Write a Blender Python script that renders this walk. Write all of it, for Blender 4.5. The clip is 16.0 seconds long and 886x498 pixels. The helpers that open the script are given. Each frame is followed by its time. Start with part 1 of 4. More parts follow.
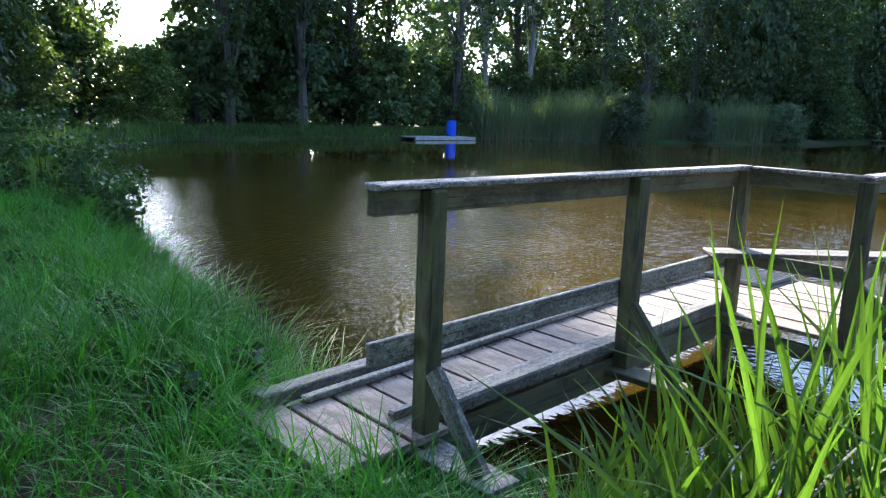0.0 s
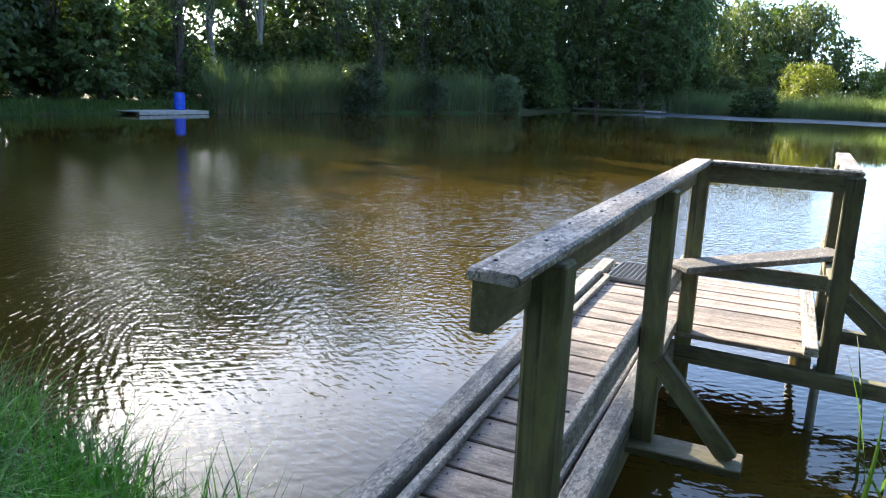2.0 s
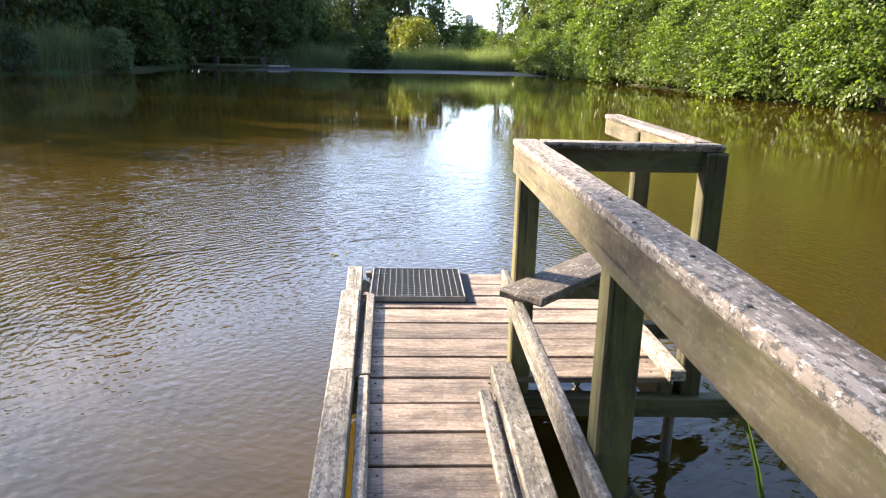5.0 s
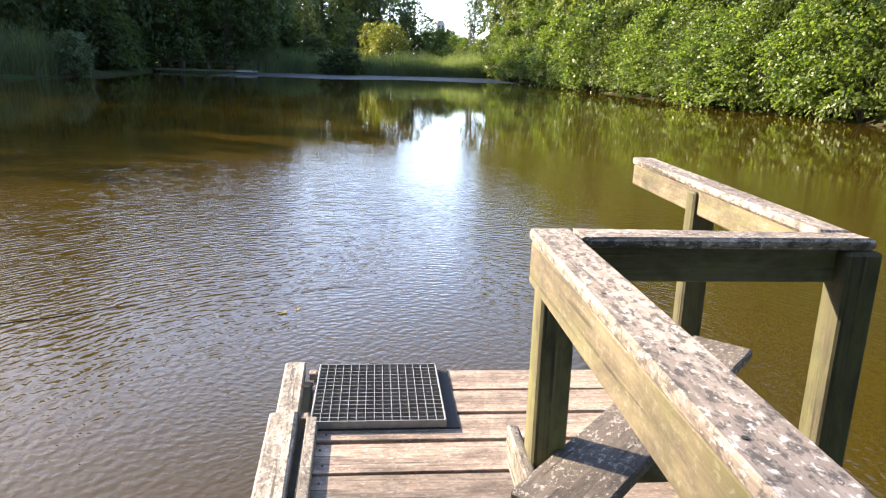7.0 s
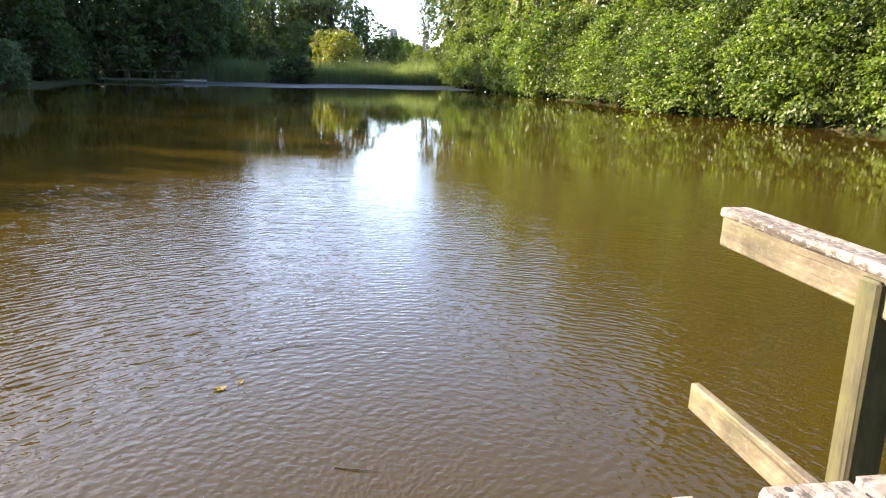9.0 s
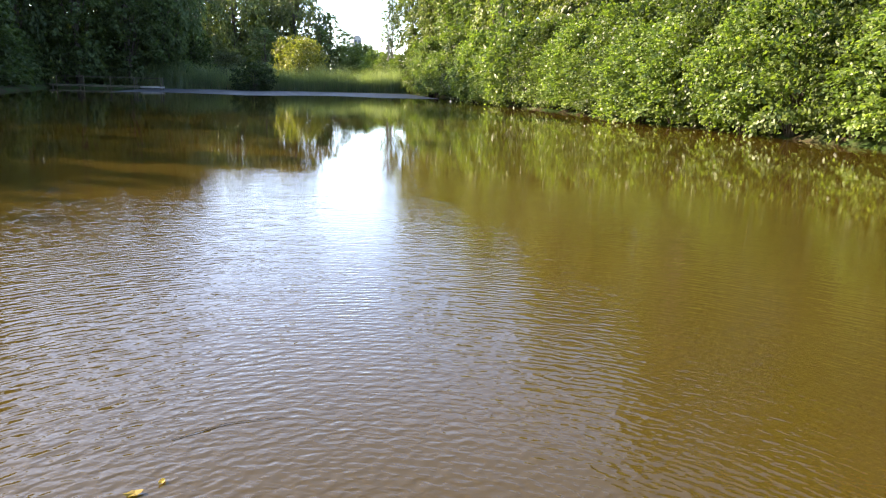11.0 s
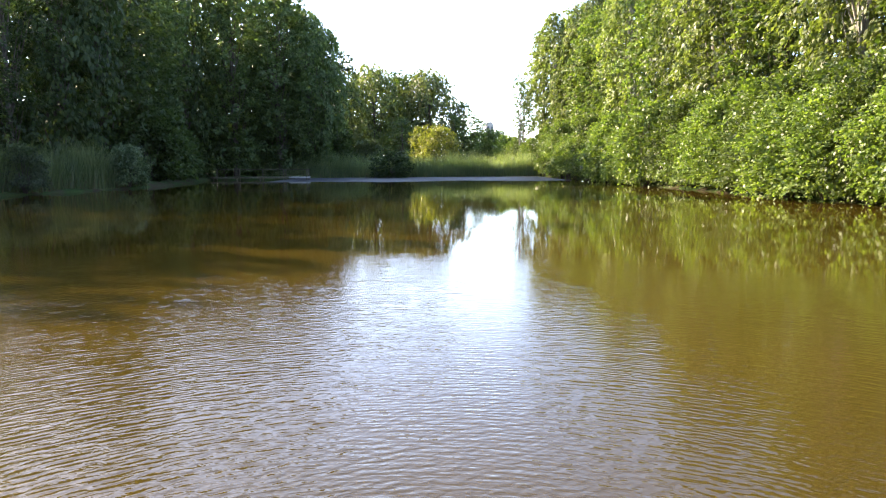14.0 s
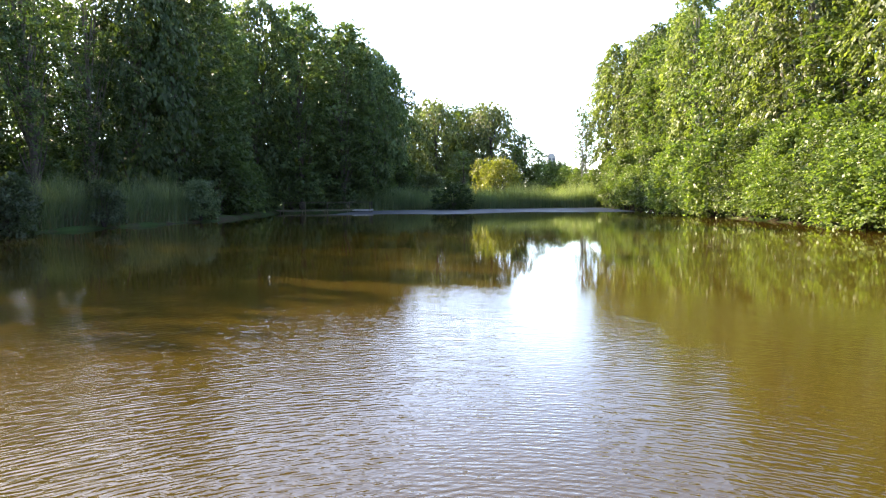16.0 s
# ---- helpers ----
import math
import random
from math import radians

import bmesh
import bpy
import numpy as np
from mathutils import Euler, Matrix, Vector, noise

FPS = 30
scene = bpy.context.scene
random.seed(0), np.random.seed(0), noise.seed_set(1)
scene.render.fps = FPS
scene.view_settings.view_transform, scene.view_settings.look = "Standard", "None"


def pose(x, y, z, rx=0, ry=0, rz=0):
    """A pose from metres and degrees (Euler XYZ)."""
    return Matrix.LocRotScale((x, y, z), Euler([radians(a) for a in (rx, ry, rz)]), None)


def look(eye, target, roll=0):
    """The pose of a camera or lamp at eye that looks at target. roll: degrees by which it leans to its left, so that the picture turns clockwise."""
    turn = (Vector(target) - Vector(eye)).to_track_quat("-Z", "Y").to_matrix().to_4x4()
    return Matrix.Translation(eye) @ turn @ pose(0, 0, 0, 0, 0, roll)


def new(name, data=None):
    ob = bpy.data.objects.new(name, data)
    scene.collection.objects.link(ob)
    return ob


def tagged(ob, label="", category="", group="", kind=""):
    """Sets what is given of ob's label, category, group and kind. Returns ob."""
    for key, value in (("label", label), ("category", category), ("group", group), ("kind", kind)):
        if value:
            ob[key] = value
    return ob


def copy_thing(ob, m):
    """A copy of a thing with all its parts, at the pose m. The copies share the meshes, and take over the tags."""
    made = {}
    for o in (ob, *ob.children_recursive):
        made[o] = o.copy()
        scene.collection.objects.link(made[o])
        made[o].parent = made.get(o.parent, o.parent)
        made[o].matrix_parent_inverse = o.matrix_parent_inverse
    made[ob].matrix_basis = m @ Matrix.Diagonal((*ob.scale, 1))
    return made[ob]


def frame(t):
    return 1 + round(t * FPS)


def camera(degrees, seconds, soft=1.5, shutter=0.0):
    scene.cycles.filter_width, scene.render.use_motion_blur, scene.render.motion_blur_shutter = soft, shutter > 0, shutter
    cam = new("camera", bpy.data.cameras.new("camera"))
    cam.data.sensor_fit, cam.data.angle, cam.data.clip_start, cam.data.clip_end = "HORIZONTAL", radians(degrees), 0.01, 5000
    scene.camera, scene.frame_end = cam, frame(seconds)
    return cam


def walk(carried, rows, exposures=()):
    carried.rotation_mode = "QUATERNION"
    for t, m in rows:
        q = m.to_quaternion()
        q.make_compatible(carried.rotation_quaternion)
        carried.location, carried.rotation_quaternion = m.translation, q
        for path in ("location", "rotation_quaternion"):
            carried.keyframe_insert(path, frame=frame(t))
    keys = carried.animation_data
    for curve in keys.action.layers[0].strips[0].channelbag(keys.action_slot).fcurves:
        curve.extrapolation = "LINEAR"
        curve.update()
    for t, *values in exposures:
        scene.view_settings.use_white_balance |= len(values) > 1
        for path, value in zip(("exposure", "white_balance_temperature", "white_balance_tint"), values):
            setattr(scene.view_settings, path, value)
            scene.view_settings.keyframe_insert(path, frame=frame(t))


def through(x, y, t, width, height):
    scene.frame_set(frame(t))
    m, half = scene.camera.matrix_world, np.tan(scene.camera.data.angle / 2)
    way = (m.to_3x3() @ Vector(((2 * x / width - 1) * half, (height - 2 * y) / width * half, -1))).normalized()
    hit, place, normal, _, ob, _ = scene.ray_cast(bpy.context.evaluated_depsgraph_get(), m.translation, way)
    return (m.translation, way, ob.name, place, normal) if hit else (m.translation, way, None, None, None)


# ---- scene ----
cam = camera(63.4, 16.0, 1.2)
PATH = [
    (0, look((2.747, -5.345, 1.677), (1.299, -4.018, 1.298), 2.2)),
    (0.5, look((2.266, -5.328, 1.685), (0.924, -3.899, 1.29), 2.1)),
    (1, look((1.845, -5.201, 1.687), (0.659, -3.647, 1.26), 2.7)),
    (1.5, look((1.458, -5.059, 1.699), (0.44, -3.392, 1.271), 2.3)),
    (2, look((1.099, -4.924, 1.713), (0.247, -3.166, 1.283), 2.2)),
    (2.5, look((0.796, -4.679, 1.709), (0.106, -2.855, 1.264), 1.2)),
    (3, look((0.56, -4.504, 1.71), (0.035, -2.628, 1.257), 0.7)),
    (3.5, look((0.398, -4.333, 1.715), (0.08, -2.416, 1.242), 0.2)),
    (4, look((0.293, -4.111, 1.708), (0.167, -2.178, 1.212), -0.1)),
    (4.2, look((0.238, -4.013, 1.681), (0.177, -2.078, 1.181), 0.2)),
    (6.3, look((0.154, -2.825, 1.758), (0.339, -0.907, 1.222), 2.4)),
    (6.5, look((0.166, -2.706, 1.754), (0.353, -0.786, 1.224), 2.4)),
    (7, look((0.234, -2.42, 1.774), (0.421, -0.493, 1.274), 1.8)),
    (7.5, look((0.239, -2.152, 1.768), (0.425, -0.221, 1.284), 1.3)),
    (8, look((0.232, -1.856, 1.777), (0.439, 0.073, 1.293), 1.0)),
    (8.5, look((0.267, -1.575, 1.771), (0.52, 0.348, 1.281), 1.0)),
    (9, look((0.206, -1.351, 1.773), (0.511, 0.567, 1.295), 1.4)),
    (9.5, look((0.21, -1.078, 1.79), (0.585, 0.826, 1.307), 1.7)),
    (9.7, look((0.22, -0.962, 1.8), (0.63, 0.935, 1.319), 1.8)),
    (11.8, pose(0.300, -0.350, 1.800, 78.26, -1.55, -10.53)),
    (12, pose(0.303, -0.333, 1.801, 78.78, -1.35, -9.43)),
    (12.5, pose(0.310, -0.292, 1.803, 79.93, -1.06, -7.01)),
    (13, pose(0.316, -0.250, 1.806, 80.98, -0.39, -5.13)),
    (13.5, pose(0.323, -0.242, 1.808, 81.98, -0.01, -3.12)),
    (14, pose(0.330, -0.233, 1.810, 83.17, 0.25, -1.16)),
    (14.5, pose(0.335, -0.225, 1.813, 84.29, 0.28, 0.71)),
    (15, pose(0.340, -0.217, 1.815, 85.15, 0.22, 2.36)),
    (15.5, pose(0.345, -0.208, 1.818, 85.62, -0.11, 2.97)),
    (16, pose(0.350, -0.200, 1.820, 85.74, 0.69, 3.73)),
]
EXPOSURES = [(0.0, 2.95, 5750, 8), (0.7, 3.25, 5850, 4), (1.5, 3.15, 6150, 4), (2.5, 2.8, 6500, 7), (3.5, 2.83, 6800, 9), (6.3, 2.58, 7100, 13), (9.5, 2.78, 7150, 13), (16.0, 2.98, 7250, 13)]
walk(cam, PATH, EXPOSURES)

# ---- world and sun ----
SUN_AZ, SUN_EL = -57.5, 26.5          # degrees from +y towards +x, and above the horizon
world = bpy.data.worlds.new("sky")
scene.world = world
world.use_nodes = True
wn = world.node_tree
wn.nodes.clear()
sky = wn.nodes.new("ShaderNodeTexSky")
sky.sky_type = "NISHITA"
sky.sun_disc = False
sky.sun_elevation = radians(SUN_EL)
sky.sun_rotation = radians(SUN_AZ)
sky.air_density, sky.dust_density, sky.ozone_density = 0.55, 0.65, 0.8
bg = wn.nodes.new("ShaderNodeBackground")
bg.inputs["Strength"].default_value = 0.15
wo = wn.nodes.new("ShaderNodeOutputWorld")
wn.links.new(sky.outputs[0], bg.inputs["Color"])
wn.links.new(bg.outputs[0], wo.inputs["Surface"])

sun_data = bpy.data.lights.new("sun", "SUN")
sun_data.energy, sun_data.angle, sun_data.color = 3.4, radians(0.6), (1.0, 0.87, 0.68)
sun = new("sun", sun_data)
az, el = radians(SUN_AZ), radians(SUN_EL)
to_sun = Vector((math.sin(az) * math.cos(el), math.cos(az) * math.cos(el), math.sin(el)))
sun.matrix_world = look(to_sun * 200, (0, 0, 0))


# ---- materials ----
def nodes_of(name):
    m = bpy.data.materials.new(name)
    m.use_nodes = True
    nt = m.node_tree
    return m, nt, nt.nodes["Principled BSDF"]


def mapped(nt, scale, coord="Object"):
    tc = nt.nodes.new("ShaderNodeTexCoord")
    mp = nt.nodes.new("ShaderNodeMapping")
    mp.inputs["Scale"].default_value = scale
    nt.links.new(tc.outputs[coord], mp.inputs["Vector"])
    return mp.outputs["Vector"]


def noise_at(nt, vec, scale, detail=4.0, rough=0.55, distortion=0.0):
    n = nt.nodes.new("ShaderNodeTexNoise")
    n.inputs["Scale"].default_value, n.inputs["Detail"].default_value = scale, detail
    n.inputs["Roughness"].default_value, n.inputs["Distortion"].default_value = rough, distortion
    nt.links.new(vec, n.inputs["Vector"])
    return n.outputs["Fac"]


def ramp(nt, fac, stops):
    r = nt.nodes.new("ShaderNodeValToRGB")
    e = r.color_ramp.elements
    while len(e) < len(stops):
        e.new(0.5)
    for k, (p, c) in zip(e, stops):
        k.position, k.color = p, (*c, 1.0)
    nt.links.new(fac, r.inputs["Fac"])
    return r.outputs["Color"]


def mixed(nt, fac, a, b, mode="MIX"):
    m = nt.nodes.new("ShaderNodeMix")
    m.data_type, m.blend_type = "RGBA", mode
    for sock, v in ((m.inputs[0], fac), (m.inputs[6], a), (m.inputs[7], b)):
        if isinstance(v, (int, float)):
            sock.default_value = v
        elif isinstance(v, tuple):
            sock.default_value = (*v, 1.0)
        else:
            nt.links.new(v, sock)
    return m.outputs[2]


def bumped(nt, bsdf, height, strength, distance):
    b = nt.nodes.new("ShaderNodeBump")
    b.inputs["Strength"].default_value, b.inputs["Distance"].default_value = strength, distance
    nt.links.new(height, b.inputs["Height"])
    nt.links.new(b.outputs["Normal"], bsdf.inputs["Normal"])
    return b


def varied(nt, spread, per_island=False):
    """A random grey round 1 for each object or island."""
    if per_island:
        g = nt.nodes.new("ShaderNodeNewGeometry")
        r = g.outputs["Random Per Island"]
    else:
        g = nt.nodes.new("ShaderNodeObjectInfo")
        r = g.outputs["Random"]
    return ramp(nt, r, [(0.0, (1 - spread,) * 3), (1.0, (1 + spread * 0.6,) * 3)])


def wood_material(name, pale, mid, dark, moss=0.0, lichen=0.0):
    """Weathered timber, its grain along local x."""
    m, nt, b = nodes_of(name)
    grain = noise_at(nt, mapped(nt, (2.2, 24, 24)), 1.0, 6, 0.6, 0.9)
    fine = noise_at(nt, mapped(nt, (5, 160, 160)), 1.0, 3, 0.6)
    blotch = noise_at(nt, mapped(nt, (3.2, 6, 6)), 1.0, 4, 0.6)
    col = ramp(nt, grain, [(0.24, dark), (0.46, mid), (0.68, pale)])
    col = mixed(nt, 0.2, col, ramp(nt, fine, [(0.36, dark), (0.6, pale)]))
    crack = noise_at(nt, mapped(nt, (1.3, 48, 48)), 1.0, 3, 0.5, 0.3)
    col = mixed(nt, ramp(nt, crack, [(0.34, (0.85,) * 3), (0.39, (0, 0, 0))]), col, tuple(c * 0.5 for c in dark))
    scuff = noise_at(nt, mapped(nt, (9, 30, 30)), 1.0, 5, 0.7)
    col = mixed(nt, ramp(nt, scuff, [(0.58, (0, 0, 0)), (0.7, (0.6,) * 3)]), col, pale)
    col = mixed(nt, ramp(nt, blotch, [(0.45, (0, 0, 0)), (0.75, (0.55, 0.55, 0.55))]), col, mid)
    knot = nt.nodes.new("ShaderNodeTexVoronoi")
    knot.inputs["Scale"].default_value = 1.0
    nt.links.new(mapped(nt, (2.1, 7, 7)), knot.inputs["Vector"])
    col = mixed(nt, ramp(nt, knot.outputs["Distance"], [(0.06, (0.7,) * 3), (0.13, (0, 0, 0))]), col, dark)
    if moss:
        spots = noise_at(nt, mapped(nt, (5, 16, 16)), 1.0, 5, 0.6)
        col = mixed(nt, ramp(nt, spots, [(0.42, (0, 0, 0)), (0.66, (moss,) * 3)]), col, (0.118, 0.125, 0.04))
    if lichen:
        spots = noise_at(nt, mapped(nt, (34, 58, 58)), 1.0, 7, 0.75)
        col = mixed(nt, ramp(nt, spots, [(0.5, (0, 0, 0)), (0.56, (lichen,) * 3)]), col, (0.065, 0.058, 0.055))
        pale_spots = noise_at(nt, mapped(nt, (48, 80, 80)), 1.0, 7, 0.75)
        col = mixed(nt, ramp(nt, pale_spots, [(0.55, (0, 0, 0)), (0.6, (lichen * 0.9,) * 3)]), col, (0.58, 0.55, 0.53))
    stain = noise_at(nt, mapped(nt, (3.4, 7, 7)), 1.0, 7, 0.7, 0.4)
    col = mixed(nt, 1.0, col, ramp(nt, stain, [(0.36, (0.42, 0.42, 0.43)), (0.56, (1.08, 1.08, 1.08))]), "MULTIPLY")
    col = mixed(nt, 1.0, col, varied(nt, 0.34), "MULTIPLY")
    nt.links.new(col, b.inputs["Base Color"])
    b.inputs["Roughness"].default_value = 0.75
    bumped(nt, b, mixed(nt, 0.35, grain, fine), 0.5, 0.003)
    return m


MAT = {}
MAT["deck"] = wood_material("deck_wood", (0.43, 0.35, 0.29), (0.225, 0.165, 0.13), (0.055, 0.038, 0.031), lichen=0.35)
MAT["grey"] = wood_material("grey_wood", (0.46, 0.415, 0.36), (0.25, 0.22, 0.185), (0.07, 0.06, 0.05), lichen=0.75)
MAT["rail"] = wood_material("rail_wood", (0.25, 0.206, 0.138), (0.15, 0.12, 0.078), (0.055, 0.043, 0.027), moss=0.5, lichen=0.15)
MAT["cap"] = wood_material("cap_wood", (0.4, 0.342, 0.3), (0.225, 0.186, 0.16), (0.075, 0.06, 0.05), lichen=0.9)
MAT["seat"] = wood_material("seat_wood", (0.2, 0.165, 0.14), (0.105, 0.085, 0.072), (0.038, 0.032, 0.028), lichen=0.6)
MAT["post"] = wood_material("post_wood", (0.15, 0.13, 0.07), (0.08, 0.07, 0.035), (0.028, 0.025, 0.014), moss=0.65)
MAT["under"] = wood_material("under_wood", (0.17, 0.15, 0.1), (0.11, 0.095, 0.06), (0.05, 0.045, 0.03), moss=0.4)


def plain(name, color, rough=0.5, metal=0.0, spread=0.25, scale=8.0, bump=0.2):
    m, nt, b = nodes_of(name)
    v = mapped(nt, (scale, scale, scale))
    f = noise_at(nt, v, 1.0, 5, 0.6)
    lo, hi = tuple(c * (1 - spread) for c in color), tuple(min(1, c * (1 + spread)) for c in color)
    nt.links.new(ramp(nt, f, [(0.3, lo), (0.7, hi)]), b.inputs["Base Color"])
    b.inputs["Roughness"].default_value, b.inputs["Metallic"].default_value = rough, metal
    if bump:
        bumped(nt, b, noise_at(nt, v, 6.0, 3), bump, 0.003)
    return m


MAT["zinc"] = plain("galvanised_steel", (0.27, 0.275, 0.28), 0.5, 0.6, 0.2, 30)
# near black, paints the shade below and beside the grating
MAT["tray"] = plain("shade_dark", (0.018, 0.018, 0.019), 0.8)
MAT["screw"] = plain("rusty_screw", (0.06, 0.05, 0.045), 0.6, 0.4)
MAT["blue"] = plain("blue_plastic", (0.015, 0.07, 0.55), 0.4, 0, 0.15, 4)
MAT["pale_stone"] = plain("pale_boards", (0.32, 0.31, 0.29), 0.8, 0, 0.3, 3)
MAT["concrete"] = plain("tower_wall", (0.27, 0.26, 0.25), 0.85, 0, 0.12, 0.4)
MAT["glass_dark"] = plain("window_glass", (0.06, 0.07, 0.08), 0.15, 0, 0.1, 0.3, 0)
# grey stands in for the sky's reflection on calm far water
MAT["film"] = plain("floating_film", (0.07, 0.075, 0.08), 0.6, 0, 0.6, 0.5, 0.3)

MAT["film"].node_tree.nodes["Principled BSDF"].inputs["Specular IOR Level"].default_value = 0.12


def leaf_material(name, dark, light, through=0.35, spread=0.4, gloss=0.35):
    m, nt, b = nodes_of(name)
    g = nt.nodes.new("ShaderNodeNewGeometry")
    col = ramp(nt, g.outputs["Random Per Island"], [(0.0, dark), (0.6, tuple((a + c) / 2 for a, c in zip(dark, light))), (1.0, light)])
    big = noise_at(nt, mapped(nt, (0.5, 0.5, 0.5)), 1.0, 3)
    col = mixed(nt, 1.0, col, ramp(nt, big, [(0.3, (0.72, 0.75, 0.7)), (0.7, (1.2, 1.15, 1.0))]), "MULTIPLY")
    col = mixed(nt, 1.0, col, varied(nt, spread), "MULTIPLY")
    nt.links.new(col, b.inputs["Base Color"])
    b.inputs["Roughness"].default_value = 0.45
    b.inputs["Specular IOR Level"].default_value = gloss
    tr = nt.nodes.new("ShaderNodeBsdfTranslucent")
    nt.links.new(mixed(nt, 1.0, col, (1.5, 1.7, 0.6), "MULTIPLY"), tr.inputs["Color"])
    mx = nt.nodes.new("ShaderNodeMixShader")
    mx.inputs[0].default_value = through
    nt.links.new(b.outputs[0], mx.inputs[1])
    nt.links.new(tr.outputs[0], mx.inputs[2])
    nt.links.new(mx.outputs[0], nt.nodes["Material Output"].inputs["Surface"])
    return m


MAT["leaf_dark"] = leaf_material("alder_leaves", (0.036, 0.064, 0.026), (0.088, 0.126, 0.046), 0.36)
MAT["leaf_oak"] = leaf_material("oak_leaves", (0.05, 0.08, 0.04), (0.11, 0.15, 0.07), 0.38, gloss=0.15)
MAT["leaf_mid"] = leaf_material("hazel_leaves", (0.055, 0.094, 0.026), (0.175, 0.225, 0.072), 0.38, 0.5)
MAT["leaf_pale"] = leaf_material("willow_leaves", (0.085, 0.115, 0.04), (0.18, 0.21, 0.085), 0.4)
MAT["leaf_sallow"] = leaf_material("sallow_leaves", (0.075, 0.11, 0.068), (0.15, 0.19, 0.12), 0.35)
MAT["leaf_gold"] = leaf_material("bush_leaves", (0.17, 0.18, 0.05), (0.32, 0.33, 0.1), 0.5)
MAT["reed"] = leaf_material("reed_blades", (0.1, 0.135, 0.085), (0.2, 0.235, 0.14), 0.45)
MAT["reed_dry"] = leaf_material("dry_reed", (0.16, 0.12, 0.07), (0.28, 0.22, 0.13), 0.2)
MAT["grass"] = leaf_material("grass_blades", (0.032, 0.135, 0.012), (0.1, 0.29, 0.034), 0.4)
MAT["rank"] = leaf_material("rank_grass", (0.052, 0.1, 0.024), (0.13, 0.2, 0.052), 0.4)
MAT["straw"] = leaf_material("straw_blades", (0.14, 0.15, 0.06), (0.26, 0.25, 0.11), 0.3)
MAT["flag"] = leaf_material("flag_leaves", (0.045, 0.1, 0.02), (0.15, 0.22, 0.048), 0.55, 0.4)
MAT["herb"] = leaf_material("herb_leaves", (0.03, 0.075, 0.02), (0.075, 0.14, 0.04), 0.3)
MAT["yellow_leaf"] = leaf_material("fallen_leaf", (0.3, 0.22, 0.03), (0.42, 0.3, 0.05), 0.3)
MAT["bark"] = plain("bark", (0.075, 0.062, 0.048), 0.9, 0, 0.45, 5, 0.8)
MAT["bark_pale"] = plain("pale_bark", (0.2, 0.185, 0.16), 0.85, 0, 0.4, 4, 0.6)
MAT["twig"] = plain("dry_stalk", (0.1, 0.075, 0.045), 0.8)


def ground_material():
    m, nt, b = nodes_of("soil_and_turf")
    v = mapped(nt, (1, 1, 1))
    big, small = noise_at(nt, v, 0.7, 5), noise_at(nt, v, 18.0, 5)
    turf = ramp(nt, small, [(0.3, (0.02, 0.038, 0.01)), (0.7, (0.055, 0.095, 0.026))])
    soil = ramp(nt, small, [(0.3, (0.035, 0.026, 0.016)), (0.7, (0.085, 0.065, 0.04))])
    nt.links.new(mixed(nt, ramp(nt, big, [(0.45, (0, 0, 0)), (0.62, (1, 1, 1))]), turf, soil), b.inputs["Base Color"])
    b.inputs["Roughness"].default_value = 0.95
    b.inputs["Specular IOR Level"].default_value = 0.1
    bumped(nt, b, small, 0.8, 0.03)
    return m


RIPPLE = 0.0128                      # metres from trough to crest at the most


